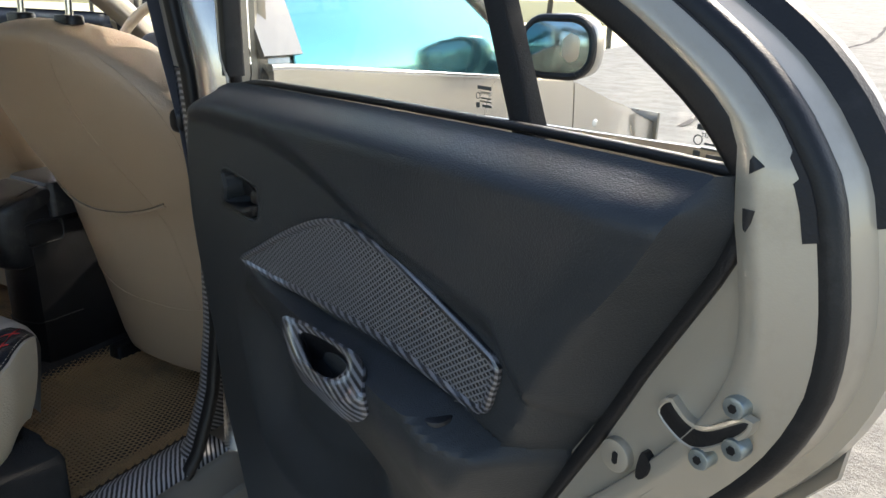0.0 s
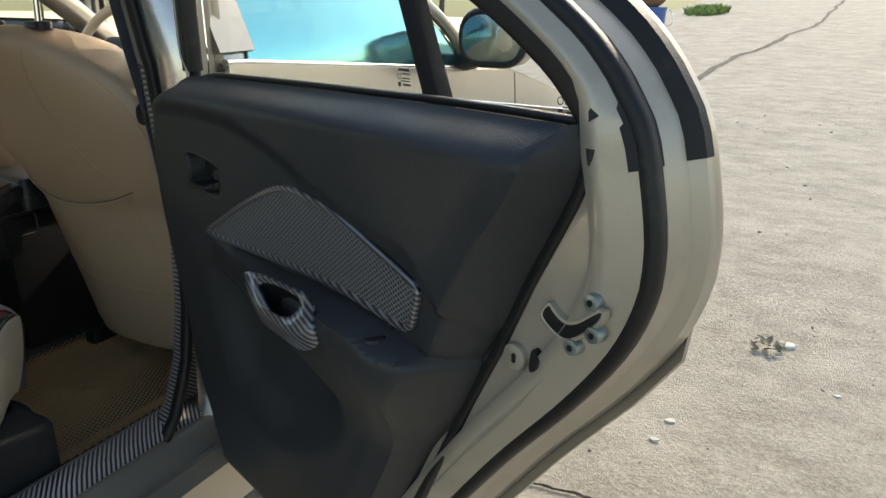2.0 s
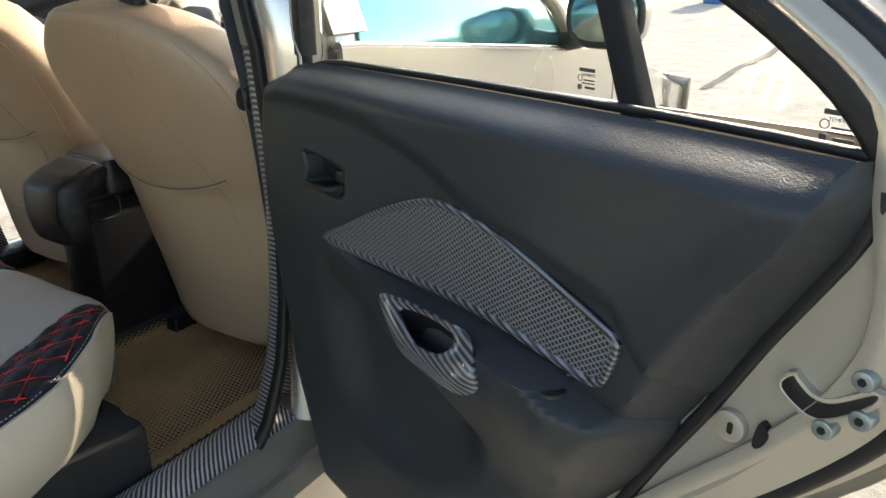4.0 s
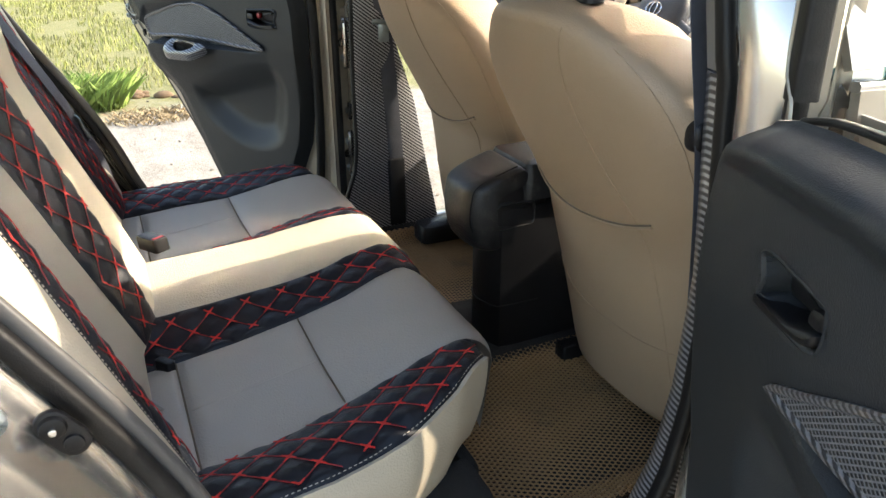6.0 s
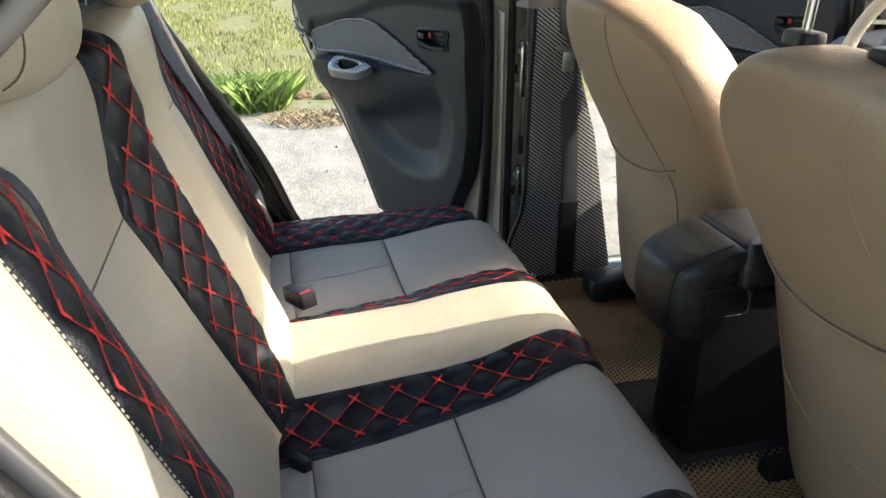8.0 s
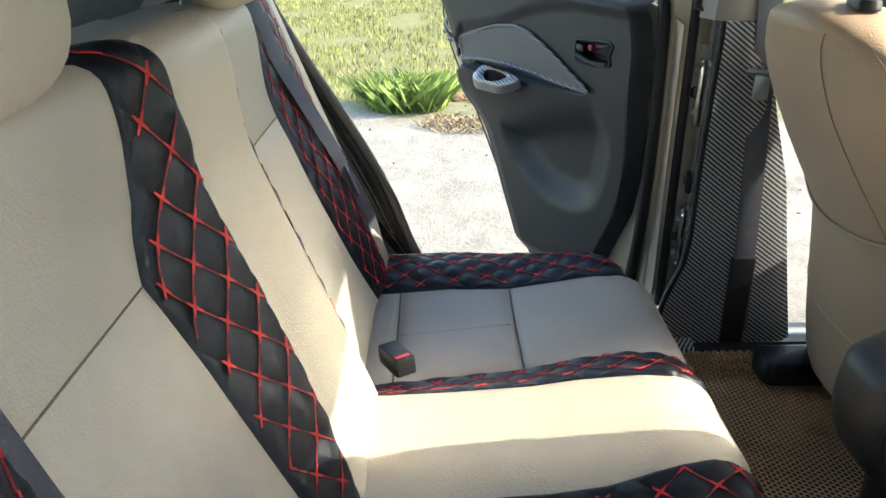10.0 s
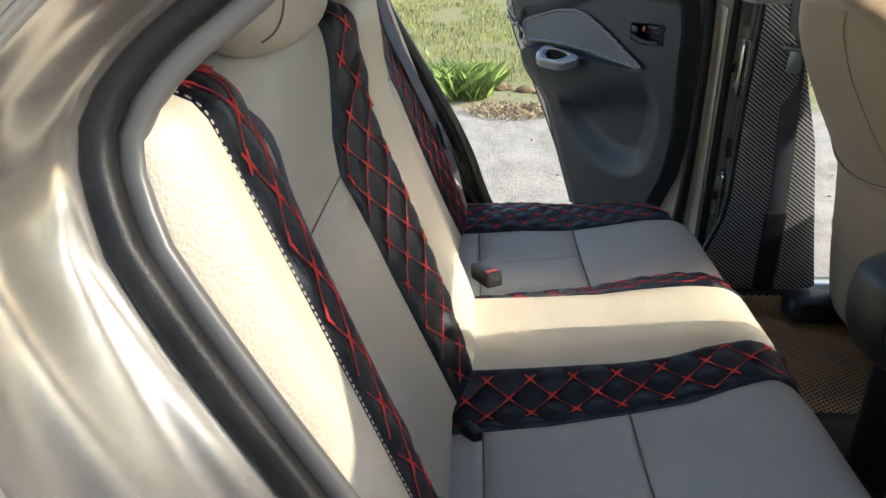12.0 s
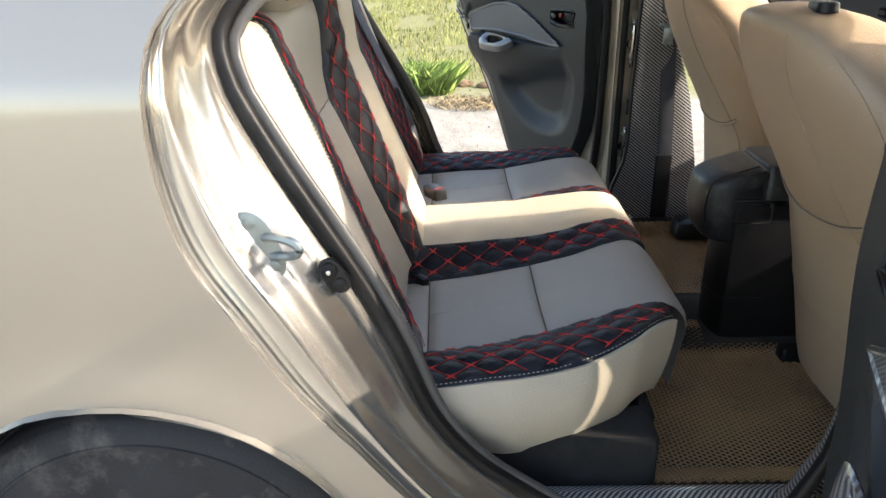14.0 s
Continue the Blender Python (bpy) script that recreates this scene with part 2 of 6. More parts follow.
def rbox(w, h, r, n=3):
    """The outline of a rounded rectangle, w by h."""
    out = []
    for cx, cy, a0 in ((w / 2 - r, h / 2 - r, 0), (-w / 2 + r, h / 2 - r, 90), (-w / 2 + r, -h / 2 + r, 180), (w / 2 - r, -h / 2 + r, 270)):
        for k in range(n + 1):
            a = radians(a0 + 90 * k / n)
            out.append((cx + r * math.cos(a), cy + r * math.sin(a)))
    return np.array(out)


def tube(pts, r, n=40, closed=False, seg=8, smoothed=True):
    p = spline(pts, n, closed) if smoothed else np.asarray(pts, float)
    return sweep(p, circle(r, seg), closed, up=(0.137, 0.211, 0.968))


def plate(outline, d0, d1, bevel=0.0, seg=2):
    """A flat plate: outline in (u, v), from depth d0 to d1 along the third axis; the d1 rim is bevelled."""
    o = np.asarray(outline, float)
    c = o.mean(0)
    rings = [(0.0, d0)]
    if bevel:
        for k in range(seg + 1):
            a = math.pi / 2 * k / seg
            rings.append((bevel * (1 - math.cos(a)), d1 - bevel * np.sign(d1 - d0) * (1 - math.sin(a))))
    else:
        rings.append((0.0, d1))
    P = np.array([np.c_[inset(o, ins), np.full(len(o), d)] for ins, d in rings])
    v, f = grid(P, cv=True)
    m, k = len(o), len(rings)
    return v, f + [tuple(range(m)), tuple((k - 1) * m + j for j in range(m))]


def inset(o, d):
    """A closed outline moved inwards by d."""
    if d == 0:
        return np.array(o)
    o = np.asarray(o, float)
    t = np.roll(o, -1, 0) - np.roll(o, 1, 0)
    t /= np.linalg.norm(t, axis=1, keepdims=True) + 1e-12
    nrm = np.stack([-t[:, 1], t[:, 0]], 1)
    area = np.sum(o[:, 0] * np.roll(o[:, 1], -1) - np.roll(o[:, 0], -1) * o[:, 1])
    return o + nrm * d * (1 if area > 0 else -1)


def lathe(prof, centre, axis="x", n=64):
    """prof: (radius, along) pairs turned about an axis through centre."""
    a = np.linspace(0, 2 * math.pi, n, endpoint=False)
    P = np.array([[(h, r * math.cos(t), r * math.sin(t)) for r, h in prof] for t in a])
    if axis == "y":
        P = P[..., [1, 0, 2]]
    if axis == "z":
        P = P[..., [1, 2, 0]]
    return grid(P + np.array(centre), cu=True)


def ball(c, r, p=2.0, nu=24, nv=14):
    """A superellipsoid."""
    u, v = np.linspace(0, 2 * math.pi, nu, endpoint=False), np.linspace(-math.pi / 2, math.pi / 2, nv)
    sg = lambda x: np.sign(x) * np.abs(x) ** (2 / p)
    P = np.stack([np.outer(sg(np.cos(u)), sg(np.cos(v))), np.outer(sg(np.sin(u)), sg(np.cos(v))), np.outer(np.ones(nu), sg(np.sin(v)))], -1)
    return grid(P * np.array(r) + np.array(c), cu=True)


def frame_T(O, u, v, n):
    T = np.eye(4)
    T[:3, 0], T[:3, 1], T[:3, 2], T[:3, 3] = u, v, n, O
    return T


def mirror(geo):
    return np.asarray(geo[0]).reshape(-1, 3) * (-1, 1, 1), geo[1]


def box(x0, x1, y0, y1, z0, z1, r=0.01):
    o = rbox(x1 - x0, y1 - y0, min(r, (x1 - x0) / 2.1, (y1 - y0) / 2.1)) + ((x0 + x1) / 2, (y0 + y1) / 2)
    return plate(o, z0, z1, min(r, (z1 - z0) / 2))


def panel(S, lo, hi, a, b, nu, nv, puff=0.004, sink=0.003, th=0.006):
    """A sewn cover panel on the surface S(p, q) -> (place, normal): p from lo(q) to hi(q), q from a to b; rounded down at its seams."""
    P = np.zeros((nu, nv, 3))
    for i, s in enumerate(np.linspace(0, 1, nu)):
        for j, t in enumerate(np.linspace(0, 1, nv)):
            q = a + (b - a) * t
            p = lo(q) + (hi(q) - lo(q)) * s
            e = (1 - abs(2 * s - 1) ** 10) * (1 - abs(2 * t - 1) ** 14)
            pos, nrm = S(p, q)
            P[i, j] = np.array(pos) + np.array(nrm) * (puff * e - sink * (1 - e))
    return grid(P)


def quilted(S, lo, hi, a, b, nu, nv, cell, slant=1.0, puff=0.0070, sink=0.003, offset=0.0):
    """A diamond-quilted panel and its threads: red crosses where the seams meet, dark thread between."""
    w = cell
    P = np.zeros((nu, nv, 3))

    def h(p, q):
        A, B = (p / slant + q) / w + offset, (p / slant - q) / w + offset
        da, db = abs(A - round(A)) * 2, abs(B - round(B)) * 2
        return (min(da, 1) * min(db, 1)) ** 0.45

    for i, s in enumerate(np.linspace(0, 1, nu)):
        for j, t in enumerate(np.linspace(0, 1, nv)):
            q = a + (b - a) * t
            p = lo(q) + (hi(q) - lo(q)) * s
            e = (1 - abs(2 * s - 1) ** 12) * (1 - abs(2 * t - 1) ** 16)
            pos, nrm = S(p, q)
            P[i, j] = np.array(pos) + np.array(nrm) * (puff * h(p, q) * e - sink * (1 - e))
    red, dark = [], []
    pmin, pmax = min(lo(q) for q in np.linspace(a, b, 9)), max(hi(q) for q in np.linspace(a, b, 9))
    span = int((abs(pmax) + abs(pmin) + abs(a) + abs(b)) / w) + 3

    def ribbon(ps, wid, lift):
        L, R = [], []
        for k, (p, q) in enumerate(ps):
            pos, nrm = (np.array(x) for x in S(p, q))
            k2 = min(k + 1, len(ps) - 1)
            k1 = k2 - 1
            d = np.array(S(*ps[k2])[0]) - np.array(S(*ps[k1])[0])
            c = cross3(nrm, d)
            c /= np.linalg.norm(c) + 1e-9
            ww = wid(k / (len(ps) - 1))
            L.append(pos + nrm * lift + c * ww)
            R.append(pos + nrm * lift - c * ww)
        return shell(np.array([L, R]), 0.0012)

    for fam in (0, 1):
        for ln in range(-span, span + 1):
            for st in range(-span, span + 1):
                A0, B0 = (ln, st) if fam == 0 else (st, ln)
                A1, B1 = (ln, st + 1) if fam == 0 else (st + 1, ln)
                ends = []
                for A, B in ((A0, B0), (A1, B1)):
                    A, B = A - offset, B - offset
                    ends.append(((A + B) / 2 * w * slant, (A - B) / 2 * w))
                if not (a - w < ends[0][1] < b + w and pmin - w * slant < ends[0][0] < pmax + w * slant):
                    continue
                ps = [(ends[0][0] + (ends[1][0] - ends[0][0]) * u / 8, ends[0][1] + (ends[1][1] - ends[0][1]) * u / 8) for u in range(9)]
                ok = [a + 0.004 < q < b - 0.004 and lo(q) + 0.007 < p < hi(q) - 0.007 for p, q in ps]
                for part_of, sel, wd, dest, lift in (("a", (0, 3), lambda u: 0.0018 - 0.0009 * u, red, 0.0048), ("m", (2, 7), lambda u: 0.0007, dark, 0.0040), ("b", (6, 9), lambda u: 0.0009 + 0.0009 * u, red, 0.0048)):
                    if all(ok[sel[0]:sel[1]]):
                        dest.append(ribbon(ps[sel[0]:sel[1]], wd, lift))
    return grid(P), join(*red) if red else None, join(*dark) if dark else None


def seam_line(S, pq, r=0.0013, n=30, lift=0.001):
    pts = []
    for p, q in spline(pq, n):
        pos, nrm = S(p, q)
        pts.append(np.array(pos) + np.array(nrm) * lift)
    return tube(pts, r, n, seg=6, smoothed=False)


def stitches(S, pq, n, length=0.004, r=0.0008, lift=0.001):
    """A dashed row of thread along a seam."""
    p = spline(pq, n * 2)
    out = []
    for k in range(n):
        a, b = p[2 * k], p[2 * k + 1]
        pts = []
        for c in (a, (a + b) / 2, b):
            pos, nrm = S(*c)
            pts.append(np.array(pos) + np.array(nrm) * lift)
        out.append(tube(pts, r, 3, seg=5, smoothed=False))
    return join(*out)

# ---- ground and distance ----
def ground_mat():
    m = bpy.data.materials.new("worn_concrete_and_dry_grass")
    m.use_nodes = True
    n, link = m.node_tree.nodes, m.node_tree.links.new
    b = n["Principled BSDF"]
    b.inputs["Roughness"].default_value = 0.9
    tc = n.new("ShaderNodeTexCoord")

    def noise_tex(scale, detail=8, rough=0.6, stretch=None):
        t = n.new("ShaderNodeTexNoise")
        t.inputs["Scale"].default_value, t.inputs["Detail"].default_value, t.inputs["Roughness"].default_value = scale, detail, rough
        if stretch:
            mp = n.new("ShaderNodeMapping")
            mp.inputs["Scale"].default_value = stretch
            link(tc.outputs["Object"], mp.inputs["Vector"])
            link(mp.outputs["Vector"], t.inputs["Vector"])
        else:
            link(tc.outputs["Object"], t.inputs["Vector"])
        return t

    def ramp(src, stops):
        r = n.new("ShaderNodeValToRGB")
        for k, (pos, col) in enumerate(stops):
            e = r.color_ramp.elements[k] if k < 2 else r.color_ramp.elements.new(pos)
            e.position, e.color = pos, (*col, 1)
        link(src, r.inputs["Fac"])
        return r

    def mix(f, a, c, mode="MIX"):
        x = n.new("ShaderNodeMix")
        x.data_type, x.blend_type = "RGBA", mode
        if isinstance(f, float):
            x.inputs["Factor"].default_value = f
        else:
            link(f, x.inputs["Factor"])
        link(a, x.inputs["A"])
        link(c, x.inputs["B"])
        return x.outputs["Result"]

    broad, mid, fine = noise_tex(1.5, 10, 0.65), noise_tex(4.5, 12, 0.78, (0.85, 1.35, 1)), noise_tex(70.0, 6, 0.7)
    base = ramp(broad.outputs["Fac"], [(0.34, (0.32, 0.276, 0.212)), (0.62, (0.54, 0.495, 0.405))])
    blot = ramp(mid.outputs["Fac"], [(0.38, (0.205, 0.172, 0.128)), (0.60, (0.56, 0.515, 0.425))])
    sand = ramp(fine.outputs["Fac"], [(0.34, (0.24, 0.207, 0.157)), (0.66, (0.60, 0.555, 0.465))])
    conc = mix(0.35, mix(0.65, base.outputs[0], blot.outputs[0]), sand.outputs[0])
    gr1, gr2 = noise_tex(9.0, 8, 0.7), noise_tex(60.0, 5, 0.7)
    grass = mix(0.5, ramp(gr1.outputs["Fac"], [(0.3, (0.14, 0.16, 0.035)), (0.7, (0.40, 0.35, 0.15))]).outputs[0], ramp(gr2.outputs["Fac"], [(0.3, (0.10, 0.12, 0.03)), (0.7, (0.46, 0.41, 0.20))]).outputs[0])
    sep = n.new("ShaderNodeSeparateXYZ")
    link(tc.outputs["Object"], sep.inputs[0])
    edge = n.new("ShaderNodeMath")
    edge.operation = "MULTIPLY_ADD"
    link(noise_tex(0.9, 8, 0.65).outputs["Fac"], edge.inputs[0])
    edge.inputs[1].default_value = 4.0
    link(sep.outputs["X"], edge.inputs[2])
    mask = n.new("ShaderNodeMapRange")
    mask.inputs["From Min"].default_value, mask.inputs["From Max"].default_value = -2.0, -2.6
    link(edge.outputs[0], mask.inputs["Value"])
    link(mix(mask.outputs["Result"], conc, grass), b.inputs["Base Color"])
    add = n.new("ShaderNodeMath")
    link(mid.outputs["Fac"], add.inputs[0])
    link(fine.outputs["Fac"], add.inputs[1])
    bump = n.new("ShaderNodeBump")
    bump.inputs["Strength"].default_value, bump.inputs["Distance"].default_value = 0.75, 0.016
    link(add.outputs[0], bump.inputs["Height"])
    link(bump.outputs["Normal"], b.inputs["Normal"])
    return m


def ground_height(x, y):
    """The yard lies level by the car and climbs gently ahead of it; the pond's side stays low."""
    ahead = min(y, 60.0) - 3.0
    rise = 0.0275 * (ahead + math.sqrt(ahead * ahead + 2.0)) * smooth(-5.0, -1.6, x)
    return rise + 0.012 * noise.noise(Vector((x * 0.8, y * 0.8, 0))) + 0.006 * noise.noise(Vector((x * 3, y * 3, 4)))


xs = np.r_[-400, -120, -40, -20, np.linspace(-14, 8, 89), 20, 60, 400]
ys = np.r_[-400, -60, -20, np.linspace(-8, 14, 89), np.linspace(15, 32, 18), 40, 50, 60, 400]
GP = np.array([[(x, y, ground_height(x, y) if -300 < x < 300 and y > -40 else 0.0) for y in ys] for x in xs])
ground = part("ground", grid(GP), ground_mat(), None, sharp=80)
tagged(ground, "pale worn concrete yard running into dry grass", "ground", kind="structure")

# ---- car: body ----
car = thing("car", "champagne sedan with open rear doors and cream seats", "car")
XO = 0.82  # half width of the body at the doors
AXLE_R, AXLE_F, HUBZ, ARCHZ, ARCH = -1.105, 1.90, 0.331, 0.350, 0.355


def side_x(y, z):
    """How far out the body's skin stands."""
    x = XO + 0.02 * (1 - ((z - 0.75) / 0.45) ** 2)
    x -= 0.10 * smooth(-1.2, -2.3, y) + 0.09 * smooth(1.6, 2.4, y)
    x -= 0.30 * max(0.0, z - 1.10) + 0.5 * max(0.0, z - 1.25) ** 1.5
    for ax in (AXLE_R, AXLE_F):
        d = math.hypot(y - ax, z - ARCHZ)
        x += 0.012 * math.exp(-(((d - ARCH) / 0.05) ** 2))
    return x


# the door opening's outer edge behind the seat, (y, z), from the sill up
OUTER = [(-0.60, 0.37), (-0.725, 0.534), (-0.799, 0.632), (-0.868, 0.715), (-0.929, 0.816), (-0.975, 0.895), (-0.997, 0.968), (-1.006, 1.05), (-1.003, 1.113), (-0.992, 1.164), (-0.953, 1.213), (-0.90, 1.262), (-0.78, 1.355), (-0.60, 1.43)]
INNER = [(-0.47, 0.37), (-0.56, 0.44), (-0.633, 0.506), (-0.694, 0.593), (-0.742, 0.713), (-0.787, 0.806), (-0.836, 0.893), (-0.883, 0.974), (-0.926, 1.054), (-0.948, 1.104), (-0.955, 1.142), (-0.942, 1.172), (-0.915, 1.200), (-0.875, 1.230), (-0.78, 1.308), (-0.56, 1.405)]
OC, IC = spline(OUTER, 60), spline(INNER, 60)


def quarter(sx):
    """Skin behind the door: from the opening's edge round the wheel arch to the tail."""
    P = []
    for k in range(60):
        y0, z0 = OC[k]
        row = []
        for s in np.linspace(0, 1, 40) ** 1.2:
            y = y0 + (-2.25 - y0) * s
            dx = y - AXLE_R
            zl = ARCHZ + math.sqrt(ARCH**2 - dx * dx) if abs(dx) < ARCH else 0.26
            f = k / 59
            z = max(z0 + (0.26 + 1.05 * f - z0) * smooth(0.0, 1.0, s), zl)
            row.append((sx * side_x(y, z), y, z))
        P.append(row)
    return shell(np.array(P), 0.012 * sx)


def jamb(sx):
    """The stepped pressing between the opening's edge and the seal."""
    steps = []
    for f in np.linspace(0, 1, 46):
        dx = -0.012 * smooth(0.0, 0.03, f) - 0.118 * smooth(0.10, 1.0, f)
        for c, wd, hgt in ((0.09, 0.035, 0.004), (0.30, 0.06, 0.008), (0.54, 0.09, 0.009), (0.80, 0.07, 0.005)):
            dx += hgt * math.exp(-(((f - c) / wd) ** 2))
        steps.append((f, dx))
    P = []
    for k in range(60):
        o, i = OC[k], IC[k]
        row = []
        for f, dx in steps:
            f = f + 0.10 * math.sin(math.pi * f) * math.sin(0.09 * k)
            y, z = o[0] + (i[0] - o[0]) * f, o[1] + (i[1] - o[1]) * f
            row.append((sx * (side_x(o[0], o[1]) + dx - 0.003), y, z))
        P.append(row)
    return shell(np.array(P), -0.01 * sx)


for sx in (1, -1):
    part("rear_quarter_panel", quarter(sx), PAINT, car, "champagne metallic quarter panel")
    part("door_jamb", jamb(sx), JAMB, car, "bare champagne pressed door jamb")
    seal = [(sx * (side_x(o[0], o[1]) - 0.134), i[0], i[1]) for o, i in zip(OC, IC)]
    prof = rbox(0.022, 0.024, 0.008)
    part("door_seal", sweep(np.array(seal), prof, up=(1, 0, 0)), RUBBER, car, "black rubber door seal")
    inw = [(np.array(i) - np.array(o)) / np.linalg.norm(np.array(i) - np.array(o)) for o, i in zip(OC, IC)]
    lip = [(sx * (side_x(o[0], o[1]) - 0.144), i[0] + 0.019 * d[0], i[1] + 0.019 * d[1]) for o, i, d in zip(OC, IC, inw)]
    part("seal_trim", sweep(np.array(lip), rbox(0.018, 0.014, 0.006), up=(1, 0, 0)), mat("grey_seal_trim", (0.09, 0.085, 0.08), 0.4, 0, 0.1) if sx > 0 else bpy.data.materials["grey_seal_trim"], car)
    # wheel arch liner
    a = np.linspace(-0.35, math.pi + 0.35, 40)
    for ax in (AXLE_R, AXLE_F):
        L = np.array([[(sx * x, ax + (ARCH - 0.004) * math.cos(t), ARCHZ + (ARCH - 0.004) * math.sin(t)) for x in (0.45, 0.6, 0.80, XO + 0.012)] for t in a])
        part("wheel_arch", shell(L, 0.008), BLACKPL, car, "black wheel arch liner")
    # sill between the axles, with carbon film on the step
    SP = [(0.82, 0.20), (0.835, 0.26), (0.832, 0.315), (0.80, 0.335), (0.775, 0.325), (0.75, 0.345), (0.715, 0.372), (0.66, 0.375), (0.62, 0.36), (0.61, 0.28), (0.65, 0.20)]
    yy = np.r_[np.linspace(AXLE_R + ARCH + 0.03, AXLE_F - ARCH - 0.02, 40)]
    part("sill", sweep([(0, y, 0) for y in yy], [(sx * x, z) for x, z in SP], up=(0, 0, 1)), PAINT, car, "champagne painted sill")
    FP = [(0.728, 0.371), (0.70, 0.381), (0.655, 0.384), (0.625, 0.37), (0.612, 0.33), (0.618, 0.33), (0.632, 0.36), (0.66, 0.378), (0.70, 0.375)]
    yy = np.linspace(-0.58, -0.05, 30)
    part("sill_cover", sweep([(0, y, 0) for y in yy], [(sx * x, z) for x, z in FP], up=(0, 0, 1)), CARB_S, car, "carbon-look film over the door step")

# striker and courtesy light switch
st = part("striker", plate(spline([(0.0, 0.05), (0.018, 0.035), (0.022, 0.0), (0.016, -0.035), (0.0, -0.05), (-0.016, -0.035), (-0.02, 0.0), (-0.016, 0.035)], 28, True), 0, 0.005, 0.002), STEEL, car, "zinc-plated striker plate",
          T=frame_T((0.780, -0.902, 0.900), (0, 0.93, 0.30), (0, -0.42, 0.9), (0.86, 0.42, 0.2)))
loopp = [(0.782, -0.897, 0.911), (0.797, -0.872, 0.915), (0.804, -0.857, 0.913), (0.806, -0.849, 0.906), (0.804, -0.852, 0.897), (0.795, -0.863, 0.890), (0.781, -0.889, 0.885)]
part("striker_loop", tube(loopp, 0.0062, 36), STEEL, st)
for dy in (-0.032, 0.032):
    part("screw", plate(circle(0.0075, 12), 0.004, 0.0080, 0.001), STEEL, st, T=frame_T((0.780, -0.902 - 0.42 * dy, 0.900 + 0.9 * dy), (0, 0.93, 0.30), (0, -0.42, 0.9), (0.86, 0.42, 0.2)))
swT = frame_T((0.735, -0.818, 0.835), (0, 0.83, 0.55), (0, -0.55, 0.83), (1, 0, 0))
sw = part("courtesy_switch", plate(rbox(0.03, 0.056, 0.0145), 0, 0.006, 0.002), BLACKPL, car, "black rubber courtesy light switch", T=swT)
part("boot", plate(circle(0.012, 16) + (0.0, 0.012), 0.005, 0.012, 0.004), RUBBER, sw, T=swT)
part("pin", plate(circle(0.004, 12) + (0.0, 0.012), 0.01, 0.017, 0.002), CHROME, sw, T=swT)
part("screw", plate(circle(0.009, 16) + (0.0, -0.013), 0.005, 0.009, 0.002), BLACKPL, sw, T=swT)

# wheels
TPROF = [(0.145, -0.05), (0.152, -0.085), (0.205, -0.098), (0.26, -0.10), (0.278, -0.094), (0.290, -0.082), (0.297, -0.070), (0.2985, -0.045), (0.293, -0.043), (0.293, -0.037), (0.30, -0.035), (0.30, -0.006), (0.293, -0.004), (0.293, 0.004), (0.30, 0.006), (0.30, 0.035), (0.293, 0.037), (0.293, 0.043), (0.2985, 0.045), (0.297, 0.070), (0.292, 0.078), (0.2905, 0.080), (0.2895, 0.0835), (0.286, 0.086), (0.278, 0.0945), (0.26, 0.10), (0.2585, 0.1025), (0.2555, 0.1025), (0.254, 0.1), (0.205, 0.098), (0.17, 0.085), (0.165, 0.05)]
TPROF = [((r if r > 0.19 else 0.135) * 1.103, h) for r, h in TPROF]


def wheel(x, y, sx):
    w = part("wheel", lathe([(0.138, -0.08), (0.14, -0.07), (0.13, -0.02), (0.128, 0.04), (0.138, 0.05), (0.140, 0.055), (0.138, 0.056), (0.134, 0.052), (0.125, 0.045), (0.10, 0.055), (0.05, 0.07), (0.001, 0.072)], (0, 0, 0)), CHROME, car, "silver wheel", T=frame_T((x, y, HUBZ), (sx, 0, 0), (0, 1, 0), (0, 0, 1)))
    part("tyre", lathe(TPROF, (0, 0, 0), n=96), TYRE, w, "dusty black tyre", T=frame_T((x, y, HUBZ), (sx, 0, 0), (0, 1, 0), (0, 0, 1)))
    cuts = []
    for k in range(72):
        t = 2 * math.pi * k / 72
        for h0, h1, sk in ((0.047, 0.078, 0.03), (0.008, 0.033, -0.03), (-0.033, -0.008, -0.03), (-0.078, -0.047, 0.03)):
            c, s = math.cos(t), math.sin(t)
            c2, s2 = math.cos(t + sk), math.sin(t + sk)
            R = 0.3228 if abs(h1) < 0.05 else 0.3215
            pts = [(h0, R * c, R * s), (h1, (R - 0.004 * (abs(h1) > 0.05)) * c2, (R - 0.004 * (abs(h1) > 0.05)) * s2)]
            cuts.append(tube(pts, 0.0022, 2, seg=4, smoothed=False))
    part("tread_block", join(*cuts), BLACKPL, w, T=frame_T((x, y, HUBZ), (sx, 0, 0), (0, 1, 0), (0, 0, 1)), kind="stuff")


for sx in (1, -1):
    wheel(sx * 0.715, AXLE_R, sx)
    wheel(sx * 0.715, AXLE_F, sx)

# front side: closed front door and wing on the near side, wing on the far side


def skin(y0, y1, z0, z1, sx, ny=30, nz=24, arch=None, top=None):
    P = []
    for y in np.linspace(y0, y1, ny):
        row = []
        lo = z0
        if arch is not None and abs(y - arch) < ARCH:
            lo = max(z0, HUBZ + math.sqrt(ARCH**2 - (y - arch) ** 2))
        hi = top(y) if top else z1
        for s in np.linspace(0, 1, nz):
            z = lo + (hi - lo) * s
            x = side_x(y, z) - 0.05 * max(0, s - 0.9) * 4 * (0.1 if top else 0)
            row.append((sx * x, y, z))
        P.append(row)
    return shell(np.array(P), 0.012 * -sx)


